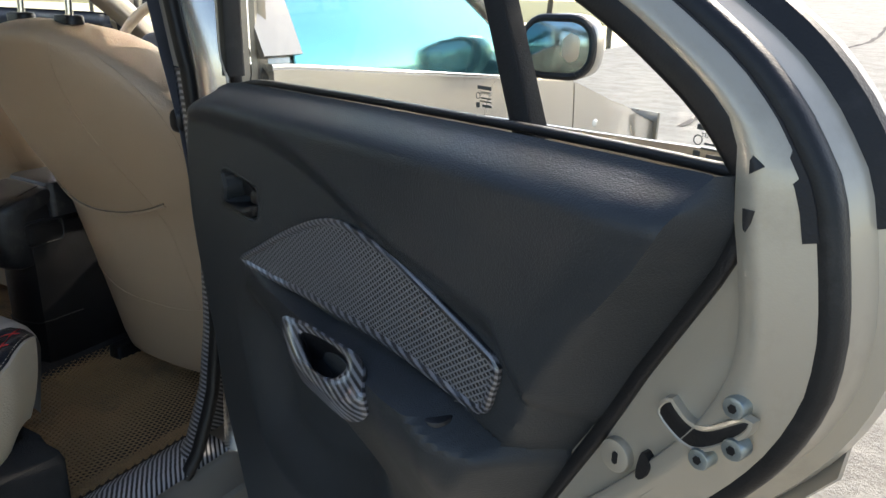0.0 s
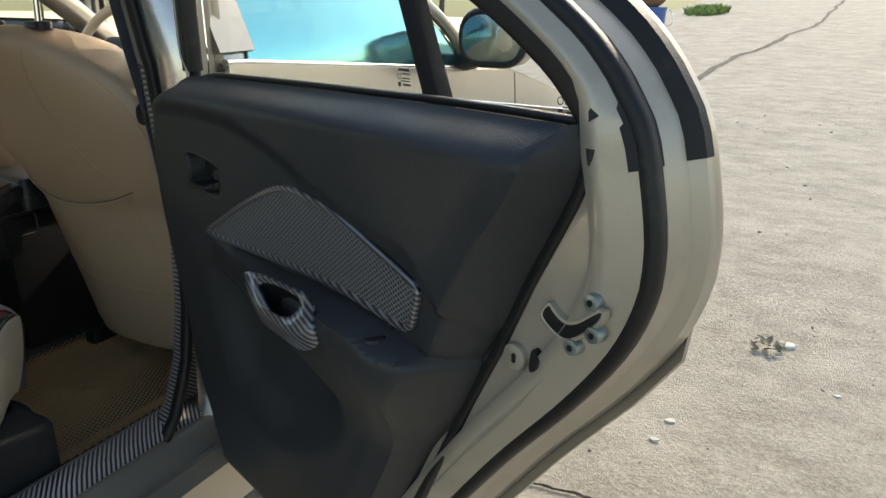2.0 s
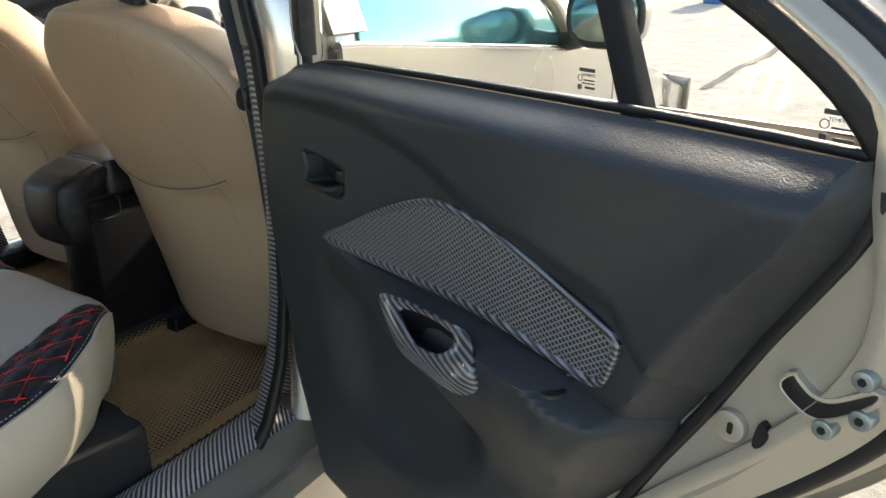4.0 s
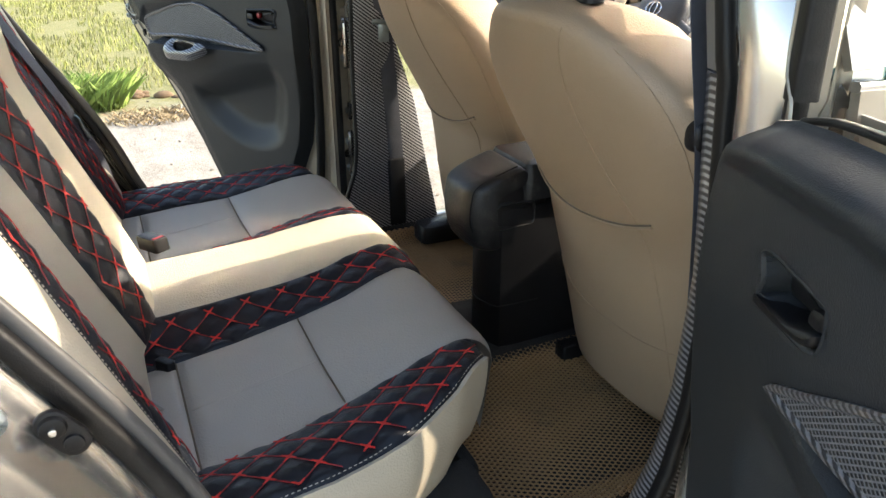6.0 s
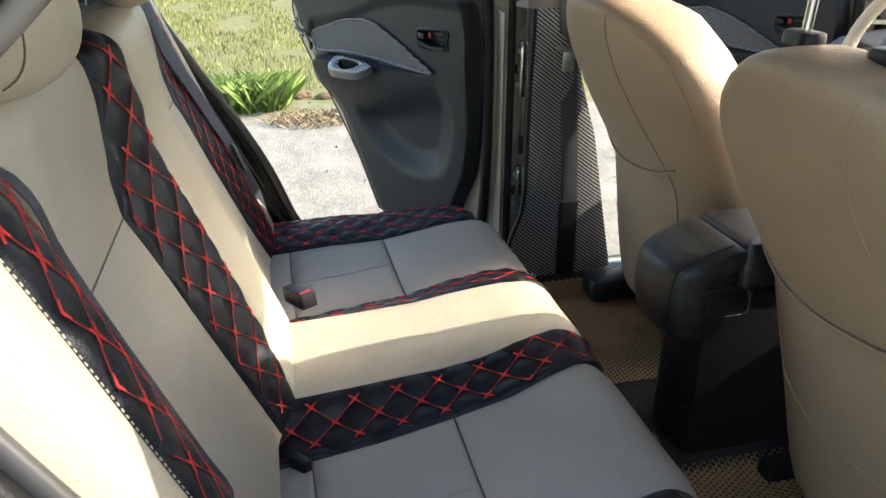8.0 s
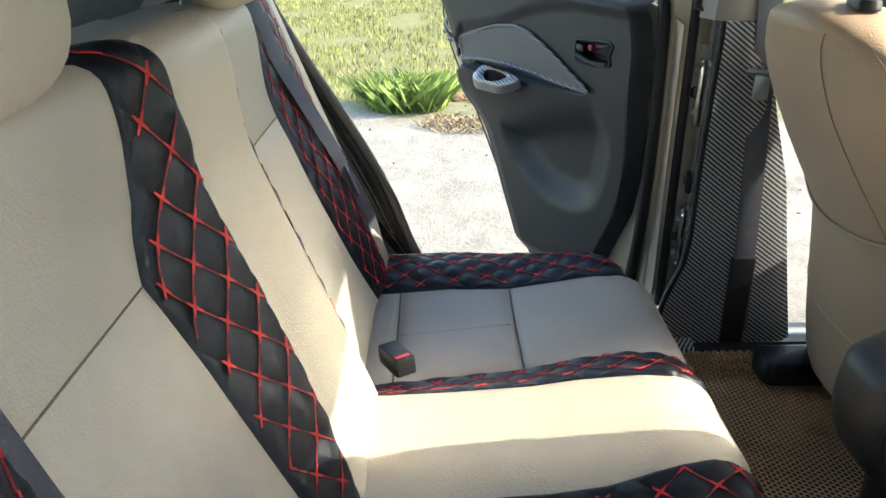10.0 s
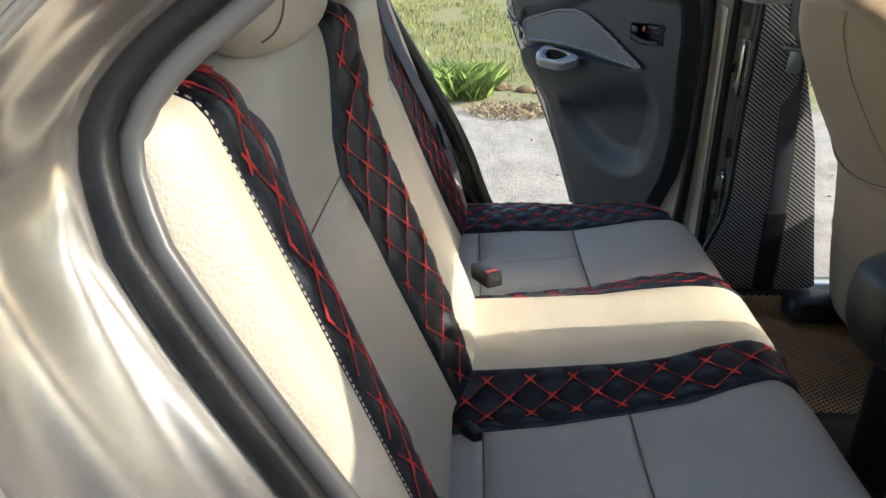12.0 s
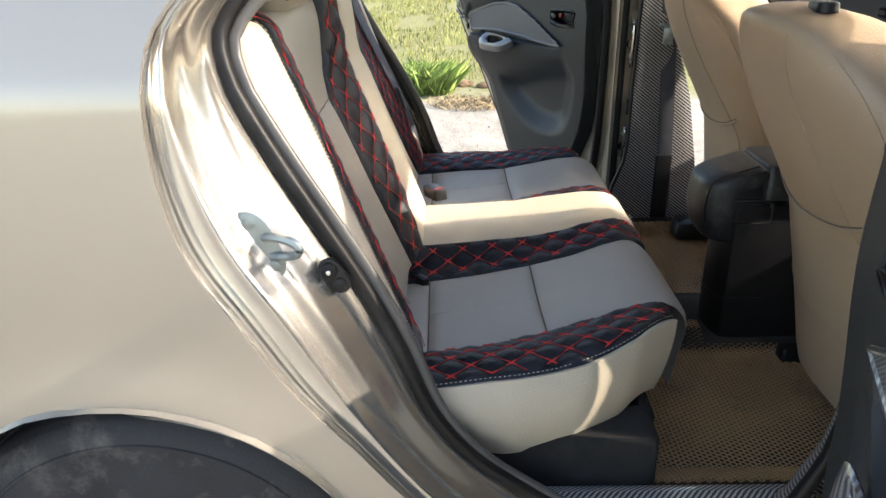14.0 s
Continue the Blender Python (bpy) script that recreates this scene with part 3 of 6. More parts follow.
bonnet_z = interp([(0.5, 1.02), (1.30, 0.955), (1.73, 0.845), (2.0, 0.80), (2.6, 0.66)])
belt_z = interp([(-0.05, 1.083), (0.05, 1.079), (0.875, 1.0), (1.30, 0.958)])
door_f = part("front_door", skin(0.0, 1.285, 0.27, 1.0, 1, top=belt_z), PAINT, car, "closed champagne front door")
part("chrome_strip", sweep([(side_x(y, belt_z(y)) + 0.002, y, belt_z(y) + 0.004) for y in np.linspace(0.0, 0.95, 20)], rbox(0.014, 0.012, 0.004)), CHROME, door_f, "bright window sill strip")
GW = []
for y in np.linspace(0.075, 0.92, 18):
    hi = 1.46 - 0.02 * abs(y - 0.1) if y < 0.35 else 1.455 - 0.72 * (y - 0.35)
    GW.append([(side_x(y, z) - 0.012, y, z) for z in np.linspace(belt_z(y), max(hi, belt_z(y) + 0.02), 10)])
part("window", shell(np.array(GW), -0.004), FILM, door_f, "teal tinted front door glass")
part("pillar_cover", shell(np.array([[(side_x(y, z) - 0.006, y - 0.05 * (z - 1.0), z) for z in np.linspace(1.10, 1.45, 10)] for y in np.linspace(-0.005, 0.085, 3)]), -0.01), PAINT, door_f, "champagne centre pillar")
fr = [(side_x(y, z) - 0.004, y, z) for y, z in spline([(0.045, 1.46), (0.35, 1.465), (0.55, 1.33), (0.85, 1.13), (1.0, 0.985)], 30)]
part("window_frame", sweep(np.array(fr), rbox(0.03, 0.03, 0.008)), PAINT, door_f)
part("door_edge_gap", sweep([(side_x(1.29, z) + 0.0005, 1.29 + 0.10 * (0.95 - z) ** 2, z) for z in np.linspace(0.3, 0.955, 12)], rbox(0.004, 0.006, 0.0015), up=(1, 0, 0)), RUBBER, car, "dark shut line")
for sx in (1, -1):
    wing = part("wing", skin(1.295, 2.55, 0.27, 0.9, sx, arch=AXLE_F, ny=50, top=bonnet_z), PAINT, car, "champagne front wing")
    bl = part("side_indicator", ball((0, 0, 0), (0.012, 0.030, 0.015), 2.5), mat("clear_lamp_plastic", (0.7, 0.68, 0.6), 0.15, 0, 0.05) if sx > 0 else bpy.data.materials["clear_lamp_plastic"], wing, "clear side indicator", T=frame_T((sx * (side_x(1.49, 0.81) + 0.004), 1.49, 0.812), (1, 0, 0), (0, 1, 0), (0, 0, 1)))
BN = np.array([[(x * side_x(y, 0.8) * 0.985, y, bonnet_z(y) + 0.055 * (1 - x * x)) for x in np.linspace(-1, 1, 24)] for y in np.linspace(0.95, 2.57, 20)])
part("bonnet", shell(BN, 0.012), PAINT, car, "champagne bonnet")
for sx in (1, -1):
    part("headlamp", ball((sx * 0.60, 2.46, 0.645), (0.15, 0.11, 0.065), 3), bpy.data.materials["clear_lamp_plastic"], car, "clear headlamp")
FB = np.array([[(x * 0.78, 2.53 + 0.16 * (1 - abs(x) ** 3), z) for z in np.linspace(0.22, 0.72, 10)] for x in np.linspace(-1, 1, 24)])
part("front_bumper", shell(FB, 0.012), PAINT, car)

# door mirror
mir = part("door_mirror", ball((0.975, 0.88, 1.09), (0.092, 0.06, 0.078), 3.0, 28, 16), PAINT, car, "champagne door mirror")
part("mirror_glass", plate(rbox(0.16, 0.118, 0.045), 0, 0.004, 0.001), mat("dusty_mirror", (0.22, 0.30, 0.31), 0.12, 1.0, 0.25, 30.0, 0, 300, 0, (0.3, 0.3, 0.3), 60.0), mir, "dusty mirror glass", T=frame_T((0.975, 0.823, 1.09), (1, 0.12, 0), (0, 0, 1), (0.12, -1, 0)))
part("mirror_rim", sweep(np.array([(0.975 + a, 0.828, 1.09 + b) for a, b in rbox(0.178, 0.134, 0.055, 5)]), circle(0.010, 8), True, up=(0, 1, 0)), BLACKPL, mir)
part("mirror_foot", tube([(0.80, 0.93, 1.01), (0.86, 0.92, 1.02), (0.92, 0.90, 1.04)], 0.025, 10, seg=12), BLACKPL, mir)

# pillars, roof, screens and tail
for sx in (1, -1):
    P = []
    zs = np.linspace(0.37, 1.44, 24)
    for z in zs:
        xx = side_x(0, z)
        # outer pillar pressing: from the rear door's shut face to the front door
        back_y = 0.0 if sx > 0 else -0.062
        if sx < 0:
            P.append([(-(xx - d), y, z) for d, y in ((0.125, -0.034), (0.10, -0.046), (0.06, -0.052), (0.035, -0.047), (0.024, -0.025), (0.02, 0.02), (0.06, 0.04), (0.10, 0.04))])
            continue
        P.append([(sx * (xx - d), y + back_y, z) for d, y in ((0.11, -0.050), (0.085, -0.044), (0.06, -0.028), (0.035, -0.008), (0.025, 0.008), (0.02, 0.08), (0.06, 0.10), (0.10, 0.10))])
    part("b_pillar", shell(np.array(P), 0.006 * sx), JAMB, car, "champagne centre pillar pressing")
    # carbon-film trim inside, flaring to the foot
    T_, lo = [], interp([(0.34, -0.16), (0.40, -0.11), (0.5, -0.07), (0.62, -0.05), (0.8, -0.043), (1.08, -0.050)])
    hi = interp([(0.34, 0.19), (0.5, 0.16), (0.8, 0.115), (1.08, 0.06)])
    xi = interp([(0.34, 0.655), (0.5, 0.662), (0.8, 0.665), (1.08, 0.645)])
    if sx < 0:
        lo = interp([(0.34, -0.15), (0.40, -0.13), (0.47, -0.117), (0.55, -0.086), (0.62, -0.077), (1.08, -0.077)])
        hi = interp([(0.34, 0.19), (0.41, 0.178), (0.754, 0.114), (0.906, 0.063), (1.08, 0.012)])
    for z in np.linspace(0.37, 1.078, 24):
        a, b, x = lo(z), hi(z), xi(z)
        edge = [(x + 0.055, a - 0.004), (x + 0.03, a), (x + 0.01, a + 0.012)] if sx > 0 else [(x + 0.05, a + 0.04), (x + 0.02, a + 0.014), (x + 0.006, a + 0.006)]
        row = edge + [(x, a + 0.035), (x - 0.003, (a + b) / 2), (x, b - 0.03), (x + 0.01, b - 0.01), (x + 0.04, b)]
        T_.append([(sx * p, q, z) for p, q in row])
    part("b_pillar_trim", shell(np.array(T_), 0.004 * -sx), CARB_A, car, "carbon-look pillar trim")
    U_ = []
    for z in np.linspace(1.080, 1.44, 10):
        x = xi(1.08) - 0.22 * (z - 1.08)
        U_.append([(sx * p, q + back_y * 0.9, z) for p, q in ((x + 0.055, -0.052), (x + 0.01, -0.038), (x, -0.02), (x, 0.03), (x + 0.01, 0.048), (x + 0.05, 0.056))])
    part("b_pillar_trim", shell(np.array(U_), 0.004 * -sx), mat("grey_pillar_plastic", (0.20, 0.185, 0.17), 0.55, 0, 0.06, 8.0, 0.2) if sx > 0 else bpy.data.materials["grey_pillar_plastic"], car, "grey upper pillar trim")
    sl = [(sx * (xi(z) + (0.062 if sx > 0 else 0.022)), lo(z) - (0.010 if sx > 0 else -0.004), z) for z in np.linspace(0.36, 1.08, 20)] + [(sx * (xi(1.08) + 0.062 - 0.22 * (z - 1.08)), -0.062 + back_y * 0.9, z) for z in np.linspace(1.10, 1.42, 8)]
    part("door_seal", sweep(np.array(sl), rbox(0.020, 0.024, 0.008) * (1 if sx > 0 else 0.6), up=(1, 0, 0)), RUBBER, car, "black rubber door seal")
    # cant rail and front pillar
    rail = spline([(sx * 0.59, -1.15, 1.38), (sx * 0.60, -0.7, 1.445), (sx * 0.605, -0.1, 1.475), (sx * 0.605, 0.35, 1.45), (sx * 0.66, 0.75, 1.20), (sx * 0.74, 1.10, 0.97)], 50)
    part("roof_rail", sweep(rail, rbox(0.085, 0.07, 0.02), up=(0, 0, 1)), PAINT, car, "champagne roof rail")
    # rear side pillar, from the rear window to the shelf
    part("c_pillar", shell(np.array([[(sx * (0.70 - 0.1 * s), y - 0.32 * (1 - s), 1.04 + 0.37 * s) for s in np.linspace(0, 1, 8)] for y in np.linspace(-1.12, -0.93, 6)]), 0.02), HEADLINER, car)
for z0, dz in ((0.910, 0.043), (0.573, 0.043)):
    hp = part("hinge_plate", plate(rbox(0.042, 0.15, 0.018), 0, 0.008, 0.003), JAMB, car, "champagne hinge plate", T=frame_T((-0.795, -0.057, z0), (-0.97, 0.24, 0), (0, 0, 1), (-0.24, -0.97, 0)))
    for s_ in (-1, 1):
        bT = frame_T((-0.795, -0.064, z0 + s_ * dz), (-0.97, 0.24, 0), (0, 0, 1), (-0.24, -0.97, 0))
        part("washer", plate(circle(0.014, 20), 0, 0.003, 0.001), STEEL, hp, T=bT)
        part("bolt", plate(circle(0.009, 6), 0.002, 0.009, 0.001), STEEL, hp, T=bT)
    part("hinge_pin", lathe([(0.001, -0.045), (0.008, -0.045), (0.008, 0.045), (0.001, 0.045)], (-0.815, -0.064, z0), "z", 16), STEEL, hp)
    part("hinge_arm", tube([(-0.80, -0.06, z0), (-0.825, -0.075, z0), (-0.83, -0.055, z0)], 0.016, 10), JAMB, hp)
part("check_strap_bracket", plate(rbox(0.035, 0.05, 0.01), 0, 0.006, 0.002), RUBBER, car, T=frame_T((-0.79, -0.055, 0.708), (-0.97, 0.24, 0), (0, 0, 1), (-0.24, -0.97, 0)))
part("check_strap", sweep([(-0.785, -0.045, 0.709), (-0.86, -0.105, 0.704)], rbox(0.008, 0.018, 0.003)), STEEL, car, "steel check strap")
RF = np.array([[(x * 0.61, y, 1.465 + 0.04 * (1 - x * x) - 0.05 * ((y + 0.35) / 0.85) ** 2) for x in np.linspace(-1, 1, 20)] for y in np.linspace(-1.2, 0.42, 20)])
part("roof", shell(RF, 0.004), PAINT, car, "champagne steel roof")
part("headliner", shell(RF - (0, 0, 0.03), 0.006), HEADLINER, car, "grey cloth headliner")
shelf = np.array([[(x * 0.66, y, 1.02 + 0.01 * math.sin(9 * x)) for x in np.linspace(-1, 1, 12)] for y in np.linspace(-1.65, -0.96, 8)])
part("rear_shelf", shell(shelf, 0.02), CARPET, car, "dark rear parcel shelf")
for nm, pts in (("windscreen", ((0.42, 1.43, 0.58), (1.12, 0.985, 0.70))), ("rear_window", ((-1.17, 1.415, 0.56), (-1.72, 1.06, 0.62)))):
    (ya, za, xa), (yb, zb, xb) = pts
    W = np.array([[(x * (xa + (xb - xa) * s), ya + (yb - ya) * s + 0.03 * (1 - x * x) * (1 if yb > 0 else -1), za + (zb - za) * s) for x in np.linspace(-1, 1, 16)] for s in np.linspace(0, 1, 10)])
    # windscreen is clear; the rear window gets the added light-blocking tint
    w = part(nm, shell(W, 0.004), GLASS if yb > 0 else DARKGLASS, car, "clear curved " + nm.replace("_", " "))
    w.visible_shadow = yb < 0
TL = np.array([[(x * 0.70, y, 1.03 - 0.1 * smooth(-1.72, -2.2, y)) for x in np.linspace(-1, 1, 12)] for y in np.linspace(-1.68, -2.25, 8)])
part("boot_lid", shell(TL, 0.01), PAINT, car)
RB = np.array([[(x * 0.72, -2.24 - 0.08 * (1 - abs(x) ** 3), z) for z in np.linspace(0.25, 0.96, 8)] for x in np.linspace(-1, 1, 16)])
part("rear_bumper", shell(RB, 0.012), PAINT, car)

# floor pan, tunnel, dashboard
FLR = np.array([[(x, y, 0.315 + 0.036 * math.exp(-((x / 0.12) ** 4)) + 0.04 * smooth(0.58, 0.66, abs(x))) for x in np.linspace(-0.67, 0.67, 48)] for y in np.linspace(-0.75, 1.2, 30)])
part("floor_pan", shell(FLR, 0.02), CARPET, car, "dark carpeted floor")
part("seat_base", box(-0.64, 0.62, -0.80, -0.30, 0.28, 0.47, 0.02), CARPET, car, "dark carpeted step under the bench")
part("bulkhead", box(-0.66, 0.66, -1.10, -1.04, 0.28, 1.02, 0.01), CARPET, car)
part("firewall", box(-0.70, 0.70, 1.15, 1.2, 0.26, 0.96, 0.01), CARPET, car)
DP = [(0.76, 0.60), (0.74, 0.78), (0.725, 0.88), (0.74, 0.94), (0.80, 0.975), (0.92, 0.99), (1.08, 0.985), (1.14, 0.96), (1.12, 0.6)]
part("dashboard", sweep([(x, 0, 0) for x in np.linspace(-0.68, 0.68, 24)], [(-(y), z) for y, z in DP], up=(0, 0, 1)), DASH, car, "dark blue-grey moulded dashboard")

# ---- car: doors ----
SASH = mat("matt_black_sash_film", (0.014, 0.013, 0.0135), 0.6, 0, 0.25, 9.0, 0.3, 400, 0, (0.03, 0.028, 0.028), 12.0, spec=0.3)
# in a door's own axes: u from the hinge to the latch, w up, n into the cabin
D_OUT = [(0.0, 0.42), (0.03, 0.335), (0.12, 0.295), (0.47, 0.295), (0.615, 0.35), (0.733, 0.52), (0.843, 0.668), (0.938, 0.783), (0.996, 0.866), (1.024, 0.935), (1.029, 0.99), (1.023, 1.037), (1.008, 1.098), (0.991, 1.130), (0.959, 1.171), (0.909, 1.213), (0.808, 1.272), (0.655, 1.333), (0.42, 1.388), (0.15, 1.408), (0.03, 1.398), (0.0, 1.36), (-0.004, 1.1), (0.0, 0.75)]
TRIM_R = interp([(0.33, 0.545), (0.42, 0.595), (0.51, 0.645), (0.672, 0.73), (0.769, 0.778), (0.853, 0.823), (0.935, 0.862), (0.985, 0.889), (1.03, 0.913), (1.057, 0.922), (1.09, 0.925), (1.14, 0.925)])
RIDGE_GAP = interp([(0.33, 0.04), (0.76, 0.043), (0.85, 0.039), (0.917, 0.037), (0.993, 0.03), (1.039, 0.02), (1.075, 0.010)])


def RIDGE(w):
    return TRIM_R(w) - RIDGE_GAP(w)


TRIM_L = interp([(0.335, 0.17), (0.40, 0.14), (0.453, 0.117), (0.565, 0.064), (0.709, 0.039), (0.94, 0.036), (1.018, 0.052), (1.05, 0.075), (1.09, 0.10)])
TRIM_T = interp([(0.06, 1.04), (0.09, 1.060), (0.145, 1.075), (0.20, 1.080), (0.46, 1.088), (0.72, 1.094), (0.85, 1.095), (0.93, 1.094)])


CREASE = interp([(0.1, 1.02), (0.154, 1.024), (0.331, 1.028), (0.412, 1.018), (0.483, 1.003), (0.558, 0.979), (0.615, 0.960), (0.77, 0.935), (0.83, 0.85), (0.95, 0.55)])
ARM = interp([(0.2, 0.842), (0.32, 0.84), (0.41, 0.842), (0.6, 0.845), (0.706, 0.848), (0.80, 0.81)])
POCKET = spline([(0.60, 0.70), (0.54, 0.745), (0.43, 0.778), (0.32, 0.805), (0.235, 0.808), (0.194, 0.75), (0.197, 0.68), (0.222, 0.59), (0.265, 0.548), (0.34, 0.530), (0.44, 0.542), (0.56, 0.61)], 260, True)
CUP = spline([(0.468, 0.86), (0.522, 0.877), (0.59, 0.882), (0.637, 0.884), (0.648, 0.87), (0.635, 0.836), (0.595, 0.814), (0.54, 0.813), (0.49, 0.82)], 70, True)


HANDLE = spline([(0.197, 0.968), (0.214, 0.973), (0.261, 0.971), (0.307, 0.968), (0.310, 0.964), (0.313, 0.944), (0.309, 0.925), (0.303, 0.919), (0.285, 0.915), (0.241, 0.915), (0.202, 0.921), (0.196, 0.925), (0.201, 0.943), (0.194, 0.961)], 64, True)
WINDOW_IN = spline([(0.207, 0.966), (0.219, 0.969), (0.282, 0.966), (0.291, 0.959), (0.287, 0.941), (0.284, 0.936), (0.263, 0.931), (0.236, 0.928), (0.216, 0.931), (0.208, 0.953)], 48, True)
HOLE = spline([(0.515, 0.858), (0.563, 0.871), (0.608, 0.87), (0.609, 0.856), (0.577, 0.834), (0.535, 0.831)], 70, True)
CARVED = [(inset(HANDLE, 0.004), 0.035)]


def inside_of(poly, u, w, lo, hi):
    """1 inside an outline, falling to 0 over its lip from hi inside to lo outside."""
    d = poly - (u, w)
    r2 = (d * d).sum(1)
    near = math.sqrt(r2.min())
    if near > 0.3:
        return 0.0
    a = np.arctan2(d[:, 1], d[:, 0])
    turn = np.diff(np.r_[a, a[0]])
    turn = (turn + math.pi) % (2 * math.pi) - math.pi
    return smooth(lo, hi, near if abs(turn.sum()) > 3 else -near)


def trim_depth(u, w):
    """How far the door's trim stands into the cabin."""
    top = TRIM_T(u)
    n = 0.135
    n += 0.018 * smooth(0.63, 0.91, w)
    # swept crease from the handle down to the tail of the armrest
    crease = CREASE(u)
    n += 0.012 * smooth(crease - 0.004, crease + 0.03, w)
    # armrest: swells under the grille
    mid = ARM(u)
    a = min(1.0, max(0.0, (u - 0.25) / 0.42)) * (1 - smooth(0.72, 0.84, u))
    n += 0.052 * a * smooth(mid + 0.012, mid + 0.001, w) * smooth(mid - 0.19, mid - 0.012, w)
    # pocket in the lower half
    n -= 0.036 * inside_of(POCKET, u, w, -0.008, 0.085)
    # belt line rolls over
    n -= 0.050 * smooth(top - 0.035, top, w) ** 1.6
    # rear flange turns outwards, front edge rounds
    r = RIDGE(w)
    n -= 0.072 * max(0.0, min(1.0, (u - r) / (TRIM_R(w) - r + 1e-6)))
    n -= 0.006 * smooth(r - 0.04, r, u)
    for poly, deep in CARVED:
        n -= deep * inside_of(poly, u, w, -0.002, 0.004)
    n -= 0.045 * smooth(TRIM_L(w) + 0.022, TRIM_L(w), u)
    n -= 0.03 * smooth(0.395, 0.335, w)
    return n


def build_door(T, tint=None, label="", cfilm=None, side=1):
    """A rear door with its trim, glass and fittings. T maps (u, n, w) into the world."""
    out = spline(D_OUT, 150, True)
    if side < 0:
        out[:, 0] = np.maximum(out[:, 0], 0.012)
    back = 0.0 if side > 0 else 0.080
    ring = lambda ins, n: np.array([(u, n, w) for (u, w), (u2, w2) in zip(inset(out, ins), inset(out, ins * 0.70))] if ins < 0.05 else [(u + (u2 - u) * smooth(1.065, 1.115, w), n, w + (w2 - w) * smooth(1.065, 1.115, w)) for (u, w), (u2, w2) in zip(inset(out, ins), inset(out, ins * 0.70))])
    d = part("rear_door", grid(np.array([ring(0.020, -0.004), ring(0.022, 0.012), ring(0.034, 0.022), ring(0.038, 0.05), ring(0.045, 0.075), ring(0.075, 0.088), ring(0.089, 0.094)]), cv=True), DOORPAINT, car, label, T=T)
    mod = d.modifiers.new("thick", "SOLIDIFY")
    mod.thickness, mod.offset = 0.004, 0
    # outer skin and inner sheet below the window
    low = interp([(0.0, 0.38), (0.12, 0.30), (0.47, 0.30), (0.615, 0.355), (0.733, 0.525), (0.843, 0.673), (0.938, 0.788), (0.996, 0.871)])
    us = np.linspace(0.02, 0.985, 40)
    sk = [[(u, -0.008 - 0.02 * math.sin(math.pi * s), min(low(u) + 0.004, 1.0) + (1.055 + 0.04 * u - min(low(u) + 0.004, 1.0)) * s) for s in np.linspace(0, 1, 16)] for u in us]
    part("door_skin", shell(np.array(sk), 0.004), PAINT, d, "champagne outer skin", T=T)
    rear = interp([(0.36, 0.62), (0.52, 0.733), (0.668, 0.843), (0.783, 0.938), (0.866, 0.996), (0.935, 1.024), (1.037, 1.023), (1.098, 1.008)])
    sk = []
    for w in np.linspace(0.39, 1.10, 40):
        row = []
        for k in np.linspace(0, 1, 40):
            u = 0.06 + (rear(w) - 0.086 - 0.06) * k
            row.append((u, 0.0885, min(w, TRIM_T(u) - 0.02) if u < 0.925 else w))
        sk.append(row)
    part("inner_sheet", shell(np.array(sk), 0.004), DOORPAINT, d, T=T)
    # trim
    P = []
    for s in np.r_[np.linspace(0, 0.9, 130), 0.91, 0.93, 0.95, 0.97, 0.985, 1.0]:
        row = []
        for r in np.linspace(0, 1, 180):
            w0, w1 = 0.335 + (1.05 - 0.335) * r, 0.335 + (1.09 - 0.335) * r
            a, b, c = TRIM_L(w0) + back, RIDGE(w1), TRIM_R(w1)
            u = a + (b - a) * s / 0.9 if s <= 0.9 else b + (c - b) * (s - 0.9) / 0.1
            w = 0.335 + (TRIM_T(u) - 0.335) * r
            row.append((u, trim_depth(u, w) - (0.045 * smooth(a + 0.022, a, u) if back else 0), w))
        P.append(row)
    part("door_trim", shell(np.array(P), 0.004 * side), DOORTRIM, d, "dark grey grained plastic door panel", T=T)
    # black flange under the trim's rear edge
    fl = [(TRIM_R(w) + 0.006, 0.088, w) for w in np.linspace(0.36, 1.075, 40)]
    part("trim_flange", sweep(np.array(fl), rbox(0.014, 0.012, 0.004), up=(0, 1, 0)), BLACKPL, d, T=T)

    def on_trim(uw, lift=0.0):
        return np.array([(u, trim_depth(u, w) + lift, w) for u, w in uw])

    # loudspeaker grille and its carbon rim
    sp = spline([(0.25, 0.853), (0.32, 0.893), (0.395, 0.932), (0.478, 0.967), (0.53, 0.977), (0.56, 0.975), (0.62, 0.968), (0.70, 0.946), (0.752, 0.930), (0.779, 0.916), (0.774, 0.89), (0.759, 0.862), (0.70, 0.863), (0.608, 0.868), (0.46, 0.862), (0.34, 0.853)], 90, True)
    base = 0.1585
    rings = []
    for ins, dn in ((0.0, 0.0), (0.0, 0.004), (0.002, 0.006), (0.006, 0.006), (0.009, 0.003)):
        rings.append([(u, trim_depth(u, w) * 0.25 + base * 0.75 + dn, w) for u, w in inset(sp, ins)])
    v, f = grid(np.array(rings[:5]), cv=True)
    part("grille_rim", (v, f), cfilm or CARB_D, d, "carbon-look grille rim", T=T)
    c = np.array(rings[4])
    cen = c.mean(0)
    G = np.array([cen + (c - cen) * s for s in np.linspace(1, 0.02, 14)])
    part("speaker_grille", grid(G, cv=True), GRILLE, d, "fine-meshed speaker grille", T=T)
    # pull cup in carbon film
    arm = 0.195
    cup = CUP
    hole = HOLE
    k0 = int(np.argmin(np.hypot(*(hole - cup[0]).T)))
    hole = np.array([hole[(j + k0) % 70] for j in range(70)])

